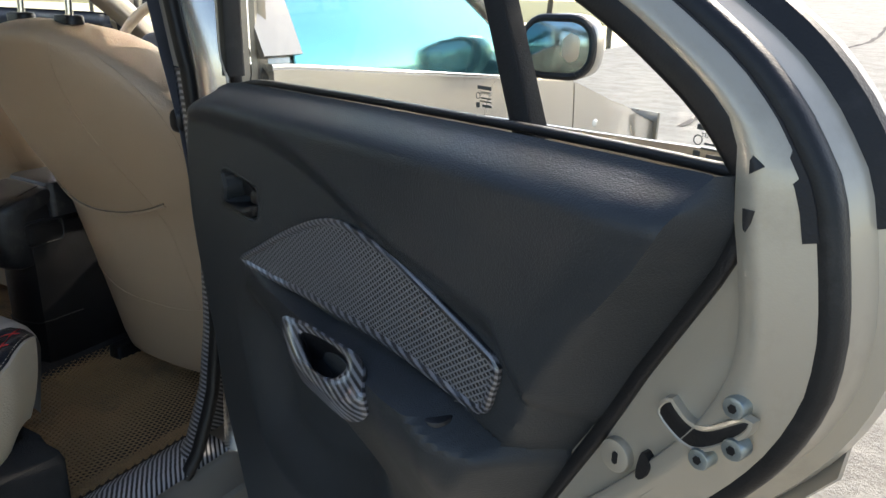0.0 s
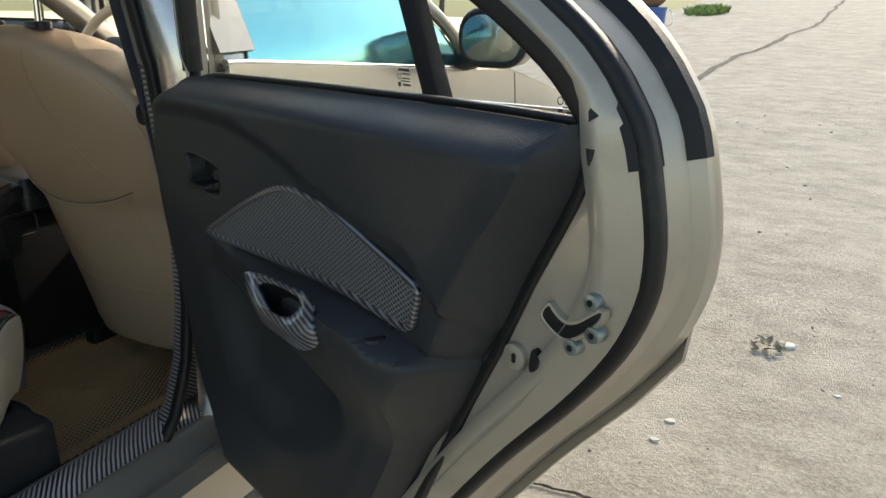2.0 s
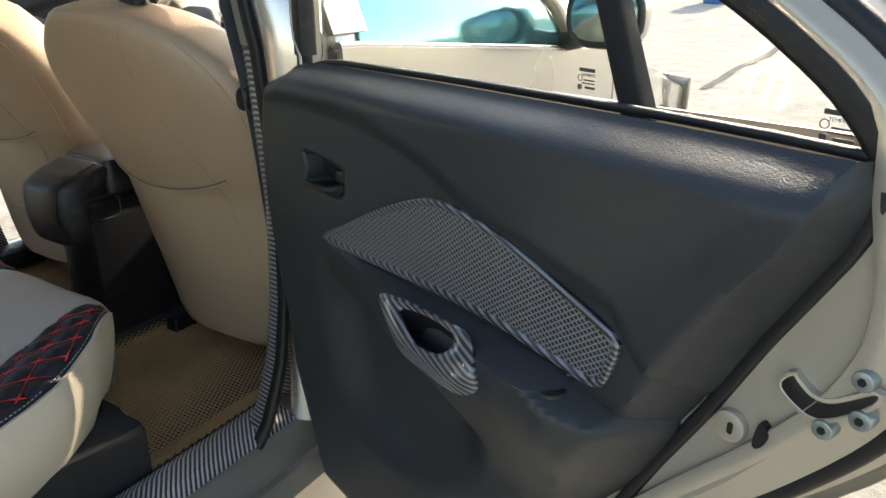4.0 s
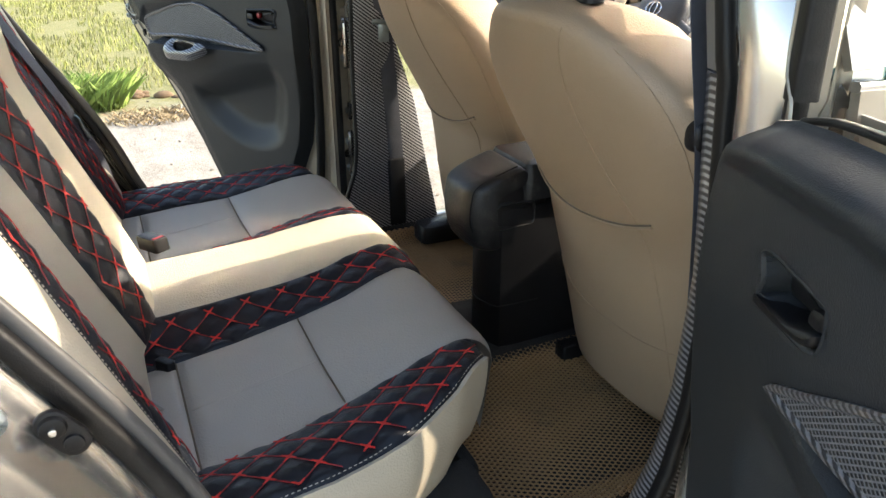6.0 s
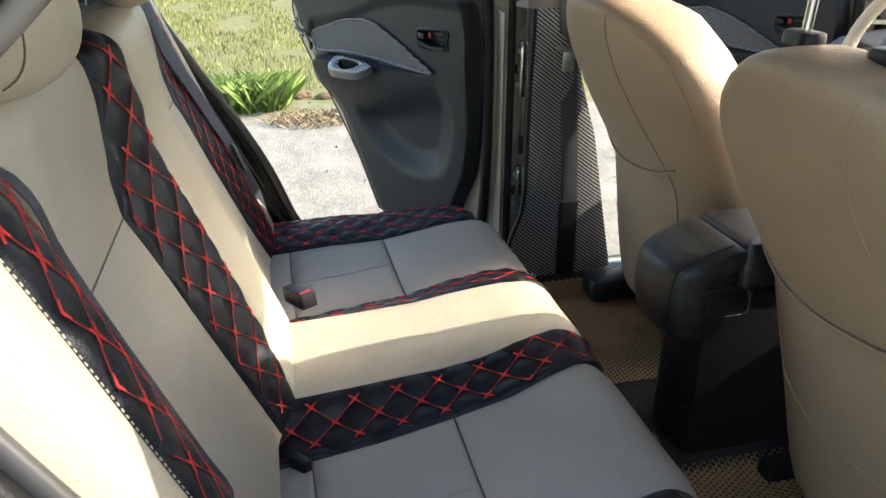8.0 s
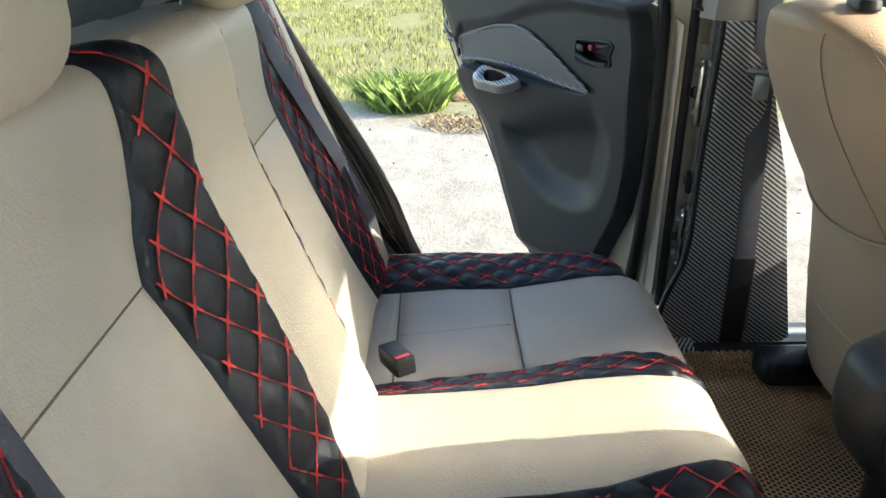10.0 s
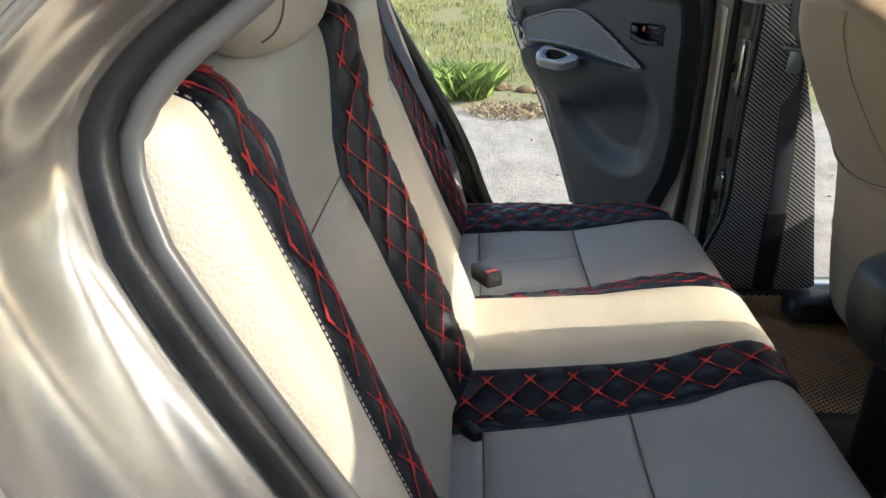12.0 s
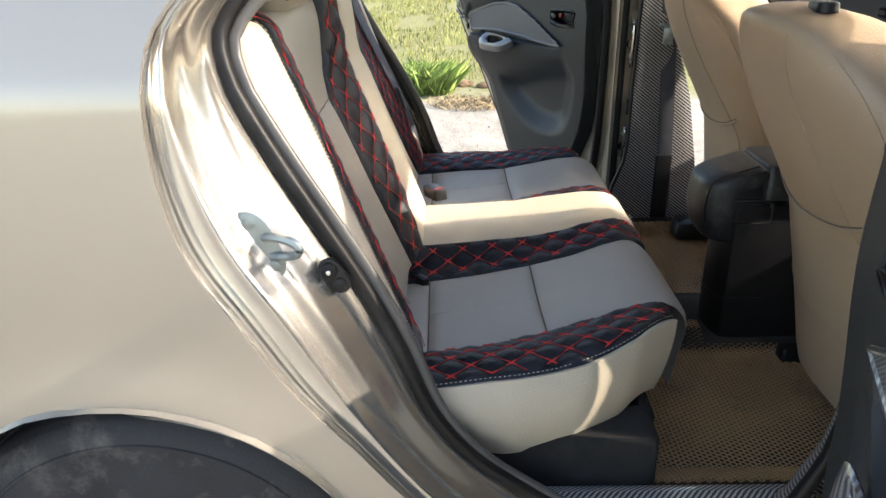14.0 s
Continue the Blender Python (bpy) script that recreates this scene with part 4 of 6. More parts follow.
    def L(o, lift):
        """The cup's outline laid on the armrest: it leans into the cabin."""
        out_ = []
        for u, w in o:
            d_ = (0.848 - w) * 0.4
            out_.append((u + 2.0 * d_, 0.206 + d_ + 0.35 * lift, w + 1.0 * d_ + 0.94 * lift))
        return out_

    part("pull_handle", grid(np.array([L(inset(cup, -0.001), -0.022), L(cup, -0.006), L(inset(cup, 0.003), -0.001), L((inset(cup, 0.006) + hole) / 2, 0.0015), L(inset(hole, -0.003), 0.0), L(hole, -0.003)]), cv=True), cfilm or CARB_D, d, "carbon-look pull cup", T=T)
    wall_ = np.array([L(inset(hole, -0.001), -0.002), L(inset(hole, 0.002), -0.02), L(inset(hole, 0.004), -0.035)])
    v, f = grid(wall_, cv=True)
    part("pull_pocket", (v, f + [tuple(140 + k for k in range(70))]), BLACKPL, d, T=T)
    # window switch panel on the armrest
    Q = np.array(T) @ np.array([[1, 0, 0, 0], [0, 0, 1, 0], [0, 1, 0, 0], [0, 0, 0, 1]])
    part("switch_panel", plate(spline(rbox(0.070, 0.030, 0.012), 40, True) + (0.70, 0.178), 0.825, 0.8505, 0.003), BLACKPL, d, T=T)
    part("window_switch", plate(rbox(0.030, 0.012, 0.004) + (0.697, 0.180), 0.835, 0.8535, 0.003), BLACKPL, d, T=T)
    # inside release
    hb, hn = HANDLE, 0.135 + 0.018 * smooth(0.68, 0.96, 0.985)
    part("release_bezel", grid(np.array([[(u, hn + dn, w) for u, w in inset(hb, ins)] for ins, dn in ((-0.003, -0.006), (-0.002, 0.003), (0.001, 0.004), (0.005, 0.001), (0.007, -0.012), (0.012, -0.03))]), cv=True), DOORTRIM, d, "grey release handle bezel", T=T)
    part("release_cup", plate(inset(hb, 0.003), 0.10, hn - 0.027), BLACKPL, d, T=Q)
    part("release_lever", plate(inset(WINDOW_IN, 0.005), hn - 0.03, hn - 0.016, 0.006), BLACKPL, d, "black release lever", T=Q)
    part("release_lip", plate(spline([(0.199, 0.923), (0.237, 0.926), (0.264, 0.929), (0.288, 0.936), (0.307, 0.941), (0.304, 0.928), (0.283, 0.920), (0.244, 0.919)], 50, True), hn - 0.03, hn + 0.010, 0.007, 3), BLACKPL, d, T=Q)
    part("lock_knob", plate(spline([(0.285, 0.943), (0.289, 0.956), (0.310, 0.958), (0.308, 0.943), (0.293, 0.940)], 30, True), hn - 0.03, hn + 0.003, 0.004), BLACKPL, d, T=Q)
    if side < 0:
        part("lock_tag", plate(rbox(0.012, 0.014, 0.003) + (0.272, 0.952), hn - 0.02, hn - 0.006, 0.002), REDPL, d, "red lock tag", T=Q)
    # glass, divider, frame seal
    gl = inset(out, 0.075)
    gl = np.array([(u, w) for u, w in gl if w > 1.075] + [(0.05, 1.04), (0.925, 1.085)])
    o = gl[np.argsort(np.arctan2(gl[:, 1] - 1.2, gl[:, 0] - 0.47))]
    pane = part("window", plate(o, 0.048, 0.052), GLASS, d, "clear door glass", T=Q)
    pane.visible_shadow = False
    dv = [(0.684, 1.080), (0.713, 1.082), (0.600, 1.345), (0.572, 1.35)]
    part("window_divider", plate(dv, 0.052, 0.072, 0.004), MATTBLACK, d, "black upright window bar", T=Q)
    fs = np.array([(u, 0.078, w) for u, w in inset(out, 0.072) if w > (1.09 if u > 0.5 else 1.065)])
    k = np.argmax(np.linalg.norm(np.roll(fs, -1, 0) - fs, axis=1))
    fs = np.roll(fs, -(k + 1), 0)
    part("window_seal", sweep(fs, rbox(0.026, 0.030, 0.006), up=(0, 1, 0)), RUBBER, d, "black window channel", T=T)
    bs = [(u, 0.086, TRIM_T(u) + 0.001) for u in np.linspace(0.10, 0.93, 30)]
    part("belt_seal", sweep(np.array(bs), rbox(0.008, 0.012, 0.003), up=(0, 1, 0)), RUBBER, d, T=T)
    # weatherstrip round the door
    ws = np.array([(u, 0.066, w) for u, w in inset(out, 0.044)])
    part("weatherstrip", sweep(ws, rbox(0.024, 0.022, 0.008), True, up=(0, 1, 0)), RUBBER, d, "black rubber weatherstrip", T=T)
    # sash cover: black strip on the outer frame above the belt
    keep = [j for j in range(150) if out[j][1] > (1.07 if out[j][0] > 0.5 else 1.10)]
    k = [j for j in range(len(keep)) if (keep[j] - keep[j - 1]) % 150 != 1]
    keep = keep[k[0]:] + keep[:k[0]] if k else keep
    part("sash_strip", shell(np.array([[(u, n, w) for u, w in inset(out, i)[keep]] for i, n in ((0.019, -0.003), (0.0185, 0.0145), (0.0335, 0.0250), (0.0365, 0.0530), (0.0435, 0.0780), (0.052, 0.0815))]), 0.002), SASH, d, "black frame strip", T=T)
    # latch, screws and lock hole on the shut face
    lat = spline([(0.889, 0.905), (0.896, 0.919), (0.903, 0.914), (0.915, 0.908), (0.930, 0.911), (0.957, 0.932), (0.954, 0.920), (0.930, 0.897), (0.912, 0.892)], 40, True)
    part("latch", plate(lat, 0.084, 0.0955, 0.001), RUBBER, d, "black latch slot", T=Q)
    part("latch_rim", grid(np.array([[(u, dn, w) for u, w in inset(lat, i)] for i, dn in ((-0.004, 0.088), (-0.003, 0.0955), (-0.0005, 0.0962), (0.001, 0.0950))]), cv=True), DOORPAINT, d, T=T)
    for u, w in ((0.947, 0.938), (0.951, 0.907), (0.927, 0.886)):
        part("screw", plate(circle(0.0085, 14) + (u, w), 0.085, 0.0985, 0.002), STEEL, d, T=Q)
        part("screw_socket", plate(circle(0.0035, 6) + (u, w), 0.095, 0.0992), RUBBER, d, T=Q)
    part("lock_hole", plate(spline([(0.875, 0.850), (0.879, 0.866), (0.887, 0.858), (0.883, 0.844), (0.876, 0.840)], 20, True), 0.085, 0.0965), RUBBER, d, T=Q)
    part("grommet", plate(circle(0.015, 24) + (0.852, 0.847), 0.086, 0.0965, 0.003), DOORPAINT, d, T=Q)
    part("grommet_slot", plate(rbox(0.005, 0.011, 0.002) + (0.854, 0.847), 0.09, 0.0975), RUBBER, d, T=Q)
    # hinges and check strap
    for w in (0.50, 0.95):
        part("hinge", box(-0.02, 0.05, 0.02, 0.045, w - 0.03, w + 0.03, 0.008), DOORPAINT, d, T=T)
    if side < 0:
        part("hinge_side_seal", tube([(0.125, 0.100, 0.40), (0.105, 0.102, 0.56), (0.098, 0.102, 0.80), (0.105, 0.100, 1.03), (0.13, 0.09, 1.10)], 0.014, 40, seg=10), RUBBER, d, "black rubber seal", T=T)
    return d


def grille_mat():
    m = bpy.data.materials.new("speaker_mesh")
    m.use_nodes = True
    n, link = m.node_tree.nodes, m.node_tree.links.new
    b = n["Principled BSDF"]
    b.inputs["Roughness"].default_value = 0.45
    tc = n.new("ShaderNodeTexCoord")
    prod = None
    for k in ((1.0, 0.5, 1.0), (1.0, 0.5, -1.0)):
        dot = n.new("ShaderNodeVectorMath")
        dot.operation = "DOT_PRODUCT"
        link(tc.outputs["Object"], dot.inputs[0])
        dot.inputs[1].default_value = Vector(k).normalized() * (2 * math.pi / 0.0042)
        s = n.new("ShaderNodeMath")
        s.operation = "SINE"
        link(dot.outputs["Value"], s.inputs[0])
        if prod:
            x = n.new("ShaderNodeMath")
            x.operation = "MAXIMUM"
            link(prod.outputs[0], x.inputs[0])
            link(s.outputs[0], x.inputs[1])
            prod = x
        else:
            prod = s
    ramp = n.new("ShaderNodeValToRGB")
    ramp.color_ramp.elements[0].position, ramp.color_ramp.elements[1].position = 0.35, 0.65
    ramp.color_ramp.elements[0].color, ramp.color_ramp.elements[1].color = (0.008, 0.008, 0.009, 1), (0.14, 0.14, 0.145, 1)
    link(prod.outputs[0], ramp.inputs["Fac"])
    link(ramp.outputs["Color"], b.inputs["Base Color"])
    bump = n.new("ShaderNodeBump")
    bump.inputs["Strength"].default_value, bump.inputs["Distance"].default_value = 0.4, 0.001
    link(prod.outputs[0], bump.inputs["Height"])
    link(bump.outputs["Normal"], b.inputs["Normal"])
    return m


GRILLE = grille_mat()


def door_T(O, degrees, sx):
    a = radians(degrees)
    u, nn = (sx * math.cos(a), -math.sin(a), 0), (-sx * math.sin(a), -math.cos(a), 0)
    return frame_T(O, u, nn, (0, 0, 1))


near_door = build_door(door_T((0.793, 0.021, 0), 21.5, 1), label="champagne rear door standing wide open", side=1)
build_door(door_T((-0.788, -0.003, 0.032), 33.0, -1), label="champagne far rear door standing open", side=-1)
fd = build_door(door_T((-0.788, 1.10, 0.03), 33.0, -1), label="champagne driver door standing open", side=-1)
fd.name = "front_door"

# ---- rear bench ----
bench = thing("rear_bench", "cream and grey leatherette bench with black quilted red-stitched stripes", "car seat", (0, -0.5, 0.30))
EDGE = interp([(-0.80, 0.66), (-0.65, 0.650), (-0.55, 0.640), (-0.44, 0.615), (-0.345, 0.568), (-0.26, 0.50), (-0.1, 0.48)])
XO_ = interp([(-0.80, 0.52), (-0.69, 0.515), (-0.6, 0.51), (-0.48, 0.483), (-0.37, 0.468), (-0.3, 0.455), (-0.1, 0.45)])
XI_ = interp([(-0.80, 0.215), (-0.70, 0.212), (-0.6, 0.21), (-0.49, 0.202), (-0.4, 0.20), (-0.33, 0.185), (-0.26, 0.168), (-0.1, 0.16)])
XC_ = interp([(-0.80, 0.115), (-0.58, 0.112), (-0.42, 0.112), (-0.29, 0.090), (-0.1, 0.088)])


SEAT_Z = interp([(-0.80, 0.560), (-0.70, 0.570), (-0.60, 0.583), (-0.49, 0.600), (-0.40, 0.622), (-0.33, 0.640), (-0.26, 0.648)])
RIDGE_Z = interp([(-0.80, 0.072), (-0.70, 0.062), (-0.55, 0.048), (-0.42, 0.034), (-0.30, 0.020), (-0.2, 0.016)])
RIM_Z = interp([(-0.80, 0.030), (-0.60, 0.020), (-0.45, 0.0), (-0.35, -0.020), (-0.25, -0.033)])


def cushion_z(x, y):
    ax = abs(x)
    z = SEAT_Z(y) + RIDGE_Z(y) * (1 - smooth(0.06, 0.20, ax)) + RIM_Z(y) * smooth(0.49, 0.64, ax)
    z += 0.012 * math.exp(-(((ax - 0.565) / 0.05) ** 2))
    z -= 0.006 * math.exp(-(((ax - 0.35) / 0.10) ** 2))
    return z


ROLL = 0.065


def cushion_at(x, v):
    v0 = -0.285 - 0.04 * smooth(0.42, 0.62, abs(x)) + -0.010 * (1 - smooth(0.0, 0.35, abs(x)))
    if v <= v0:
        return np.array((x, v, cushion_z(x, v)))
    s = v - v0
    z0 = cushion_z(x, v0)
    a = min(s / ROLL, math.pi / 2)
    y, z = v0 + ROLL * math.sin(a), z0 - ROLL * (1 - math.cos(a))
    if s > ROLL * math.pi / 2:
        z -= s - ROLL * math.pi / 2
        y -= 0.15 * (s - ROLL * math.pi / 2)
    return np.array((x, y, z))


def normal_of(f):
    def S(p, q):
        e = 0.002
        a = f(p, q)
        du, dv = f(p + e, q) - f(p - e, q), f(p, q + e) - f(p, q - e)
        n = cross3(du, dv)
        return a, n / (math.sqrt(n @ n) + 1e-12)
    return S


CS = normal_of(cushion_at)
REAR, FRONT = -0.80, -0.06
neg = lambda f: (lambda q: -f(q))
cushion = part("cushion", panel(CS, neg(XC_), XC_, REAR, FRONT, 24, 60), CREAM, bench, "cream leatherette middle strip")
for sx in (1, -1):
    flip = (lambda lo, hi: (lo, hi)) if sx > 0 else (lambda lo, hi: (neg(hi), neg(lo)))
    edge_f, xo_f, tip = EDGE, XO_, -0.265
    lo, hi = flip(XC_, XI_)
    g, r, k = quilted(CS, lo, hi, REAR, FRONT, 50, 200, 0.066, 0.80)
    q = part("quilted_stripe", g, QUILT, cushion, "black quilted leatherette stripe", sharp=80)
    part("stitching", r, RED, cushion, "red cross stitching", kind="stuff")
    part("stitching", k, DKRED, cushion, kind="stuff")
    lo, hi = flip(XI_, xo_f)
    for a, b in ((REAR, -0.70), (-0.70, -0.487), (-0.487, FRONT)):
        part("seat_panel", panel(CS, lo, hi, a, b, 30, 24), GREYL, cushion, "grey leatherette seat panel")
    for v in (-0.70, -0.487):
        part("seam", seam_line(CS, [(sx * (XI_(v) + 0.004), v), (sx * (XI_(v) + XO_(v)) / 2, v), (sx * (XO_(v) - 0.004), v)], 0.0016, lift=-0.0012), SEAM_SHADE, cushion)
    part("seam", seam_line(CS, [(sx * 0.362, -0.694), (sx * 0.356, -0.60), (sx * 0.350, -0.495)], 0.0012, lift=0.0035), GREYL, cushion)
    lo, hi = flip(xo_f, edge_f)
    g, r, k = quilted(CS, lo, hi, REAR, tip, 60, 190, 0.066, 0.80)
    part("quilted_stripe", g, QUILT, cushion, "black quilted leatherette stripe", sharp=80)
    part("stitching", r, RED, cushion, "red cross stitching", kind="stuff")
    part("stitching", k, DKRED, cushion, kind="stuff")
    part("stitching", stitches(CS, [(sx * (edge_f(v) - 0.004), v) for v in np.linspace(-0.78, tip - 0.004, 8)], 70), GREYTH, cushion, kind="stuff")
    # cream skirt: down from the quilted edge, round the front corner
    rim = [np.array(CS(sx * edge_f(v), v)[0]) for v in np.linspace(REAR, tip, 40)]
    P = []
    for k, p in enumerate(rim):
        f = k / 39
        drop = 0.095 + 0.065 * smooth(0.12, 0.45, f) - 0.008 * smooth(0.75, 1.0, f)
        out = np.array((sx * (0.8 - 0.3 * f), 0.25 * f + 0.35 * smooth(0.7, 1, f), 0))
        row = []
        for s in np.linspace(0, 1, 14):
            bul = 0.014 * (1 - smooth(0.55, 0.9, f)) * math.sin(math.pi * min(1, s * 1.05)) - 0.035 * s * s
            row.append(p + out * bul + np.array((0, 0, -0.003 - drop * s)))
        P.append(row)
    part("side_skirt", shell(np.array(P), 0.006 * sx), CREAM, cushion, "cream leatherette side skirt")
# front skirt under the roll is closed by a dark base board
part("base_board", box(-0.55, 0.55, -0.72, -0.29, 0.40, 0.47, 0.02), CARPET, bench, "dark seat base")

# backrest
BD, BNRM, BO = np.array((0, -0.356, 0.934)), np.array((0, 0.934, 0.356)), np.array((0, -0.768, 0.575))
TOPW = 0.655


def back_o(x, w):
    ax = abs(x)
    o = 0.034 + 0.042 * (1 - smooth(0.085, 0.195, ax))
    o += (0.042 if x > 0 else 0.018) * smooth(0.42, 0.55, ax) - 0.14 * smooth(0.63, 0.76, ax)
    o += 0.030 * smooth(0.42, 0.58, w) * (1 - smooth(0.40, 0.5, ax))
    o -= 0.12 * smooth(0.56, TOPW, w) ** 2
    return o


def back_at(x, w):
    if w < 0.6:
        ww = w
    else:
        ww = 0.6 + (w - 0.6) * 0.6
    return BO + np.array((x, 0, 0)) + BD * ww + BNRM * (back_o(x, w) - 0.007)


def BS(p, q):
    a, n = normal_of(back_at)(p, q)
    return a, -n


QX = interp([(0.0, 0.168), (0.1, 0.174), (0.2, 0.182), (0.3, 0.190), (0.37, 0.202), (0.407, 0.210), (0.43, 0.192), (0.47, 0.173), (0.53, 0.163), (0.65, 0.155)])
CX = interp([(0.0, 0.112), (0.08, 0.102), (0.15, 0.092), (0.22, 0.086), (0.33, 0.082), (0.42, 0.084), (0.5, 0.092), (0.65, 0.108)])
CF = lambda w: CX(w) + 0.022
BI = interp([(0.0, 0.465), (0.1, 0.440), (0.28, 0.410), (0.45, 0.405), (0.55, 0.425), (0.65, 0.43)])
BN = lambda w: BI(w) + 0.042
BQ = interp([(0.0, 0.572), (0.2, 0.583), (0.45, 0.59), (0.58, 0.60), (0.65, 0.585)])
BE = interp([(0.0, 0.68), (0.3, 0.705), (0.42, 0.698), (0.52, 0.680), (0.6, 0.660), (0.65, 0.64)])
back = part("backrest", panel(BS, neg(CF), CX, 0.0, TOPW, 24, 50), CREAM, bench, "cream leatherette middle of the backrest")
for sx in (1, -1):
    flip = (lambda lo, hi: (lo, hi)) if sx > 0 else (lambda lo, hi: (neg(hi), neg(lo)))
    lo, hi = flip(CX if sx > 0 else CF, QX)
    g, r, k = quilted(BS, lo, hi, 0.0, TOPW, 60, 220, 0.071, 0.64, offset=0.28)
    part("quilted_stripe", g, QUILT, back, "black quilted leatherette stripe", sharp=80)
    part("stitching", r, RED, back, "red cross stitching", kind="stuff")
    part("stitching", k, DKRED, back, kind="stuff")
    bi = BN if sx > 0 else BI
    lo, hi = flip(QX, bi)
    part("back_panel", panel(BS, lo, hi, 0.0, 0.405, 30, 30), BEIGE, back, "beige leatherette back panel")
    part("seam", seam_line(BS, [(sx * (QX(0.405) + 0.004), 0.405), (sx * 0.4, 0.405), (sx * (bi(0.405) - 0.004), 0.405)], 0.0012, lift=-0.0022), SEAM_SHADE, back)
    part("back_panel", panel(BS, lo, hi, 0.405, TOPW, 30, 24), BEIGE, back, "beige leatherette upper back panel")
    lo, hi = flip(bi, BQ)
    g, r, k = quilted(BS, lo, hi, 0.0, TOPW, 60, 220, 0.071, 0.68, 0.006, offset=0.5)
    part("quilted_stripe", g, QUILT, back, "black quilted bolster stripe", sharp=80)
    part("stitching", r, RED, back, "red cross stitching", kind="stuff")
    part("stitching", k, DKRED, back, kind="stuff")
    lo, hi = flip(BQ, BE)
    part("bolster", panel(BS, lo, hi, 0.0, TOPW, 24, 50, 0.003), CREAM, back, "cream grained leatherette bolster")
    part("stitching", stitches(BS, [(sx * (BQ(w) + 0.004), w) for w in np.linspace(0.02, 0.62, 10)], 90, lift=0.002), GREYTH, back, kind="stuff")
    # head restraint
    c = np.array((sx * 0.355, -0.940, 1.238))
    hr = part("headrest", ball((0, 0, 0), (0.135, 0.062, 0.098), 2.8, 32, 20), CREAM, bench, "cream leatherette head restraint", T=frame_T(c, (1, 0, 0), (0, 0.96, 0.25), (0, -0.25, 0.96)))
    for xx in (-0.035, 0.035):
        part("post", tube([c + (xx, -0.04, -0.02), c + (xx, -0.05, -0.10)], 0.006, 4), CHROME, hr)
    sg = lambda v: math.copysign(abs(v) ** 0.714, v)
    sm = []
    for t in np.linspace(-1.4, 1.4, 16):
        y, z = 0.0513 * sg(math.cos(t)), 0.081 * sg(math.sin(t))
        sm.append(c + np.array((sx * 0.10, 0.96 * y - 0.25 * z, 0.25 * y + 0.96 * z)))
    part("seam", tube(sm, 0.0009, 30, seg=6), SEAM_SHADE, hr)

# ---- seat belts and buckles of the bench ----


def webbing(pts, width, up, n=40, thick=0.0016):
    return sweep(spline(pts, n), rbox(width, thick, thick * 0.45), up=up)


nb = thing("seat_belt", "black webbing belt lying against the bench bolster", "seat belt", (0.5, -0.8, 0.6))
def on_back(x, w, lift):
    p, n = BS(x, w)
    return tuple(p + n * lift)


part("webbing", webbing([on_back(BN(w) + 0.004, w, 0.006) for w in (0.62, 0.54, 0.46, 0.38, 0.30, 0.22, 0.17)] + [(0.470, -0.790, 0.70), (0.468, -0.772, 0.655), (0.465, -0.79, 0.575)], 0.018, (0, 0.93, 0.36)), BELTM, nb)
part("tongue", plate(rbox(0.03, 0.055, 0.010), 0, 0.012, 0.004), BLACKPL, nb, T=frame_T((0.475, -0.765, 0.685), (0.75, 0.55, 0.35), (-0.42, 0.42, -0.8), (0.5, -0.7, -0.5)))
part("tongue_blade", plate(rbox(0.008, 0.045, 0.002), 0, 0.003), CHROME, nb, T=frame_T((0.452, -0.742, 0.655), (0.75, 0.55, 0.35), (-0.42, 0.42, -0.8), (0.5, -0.7, -0.5)))
fb = thing("seat_belt", "black webbing belt across the far backrest with steel tongue", "seat belt", (-0.6, -0.8, 0.6))
part("webbing", webbing([(-0.39, -1.09, 1.37), (-0.42, -1.0, 1.235)] + [on_back(x, w, 0.012) for x, w in ((-0.450, 0.57), (-0.48, 0.49), (-0.505, 0.41), (-0.53, 0.32), (-0.552, 0.25))] + [(-0.60, -0.760, 0.70), (-0.62, -0.740, 0.58)], 0.046, (0.25, 0.9, 0.3)), BELTM, fb)
part("tongue", plate(spline([(-0.032, 0.012), (0.032, 0.012), (0.03, -0.008), (0.012, -0.018), (0.011, -0.05), (-0.011, -0.05), (-0.012, -0.018), (-0.03, -0.008)], 40, True), 0, 0.004, 0.001), STEEL, fb, "steel belt tongue", T=frame_T((-0.560, -0.797, 0.815), (0.96, 0.2, 0.1), (0.1, -0.33, 0.94), (0.1, 0.94, 0.3)))
bk = thing("belt_buckle", "black belt buckle with dark red button lying on the bench", "buckle", (-0.17, -0.70, 0.62))
bT = frame_T((-0.19, -0.69, 0.628), (0.85, 0.50, 0.05), (-0.5, 0.85, 0.0), (0, -0.1, 0.99))
part("housing", plate(rbox(0.066, 0.036, 0.006), -0.014, 0.016, 0.004), BLACKPL, bk, T=bT)
part("button", plate(rbox(0.008, 0.026, 0.002) + (0.023, 0.0), 0.0, 0.0172, 0.001), REDPL, bk, T=bT)
bk2 = thing("belt_buckle", "black belt buckle tucked between cushion and backrest", "buckle", (0.25, -0.76, 0.6))
part("housing", plate(rbox(0.034, 0.018, 0.005), -0.02, 0.004, 0.003), BLACKPL, bk2, T=frame_T((0.222, -0.716, 0.580), (0.8, 0.6, 0), (-0.6, 0.8, 0), (0, 0, 1)))

# ---- front seats ----


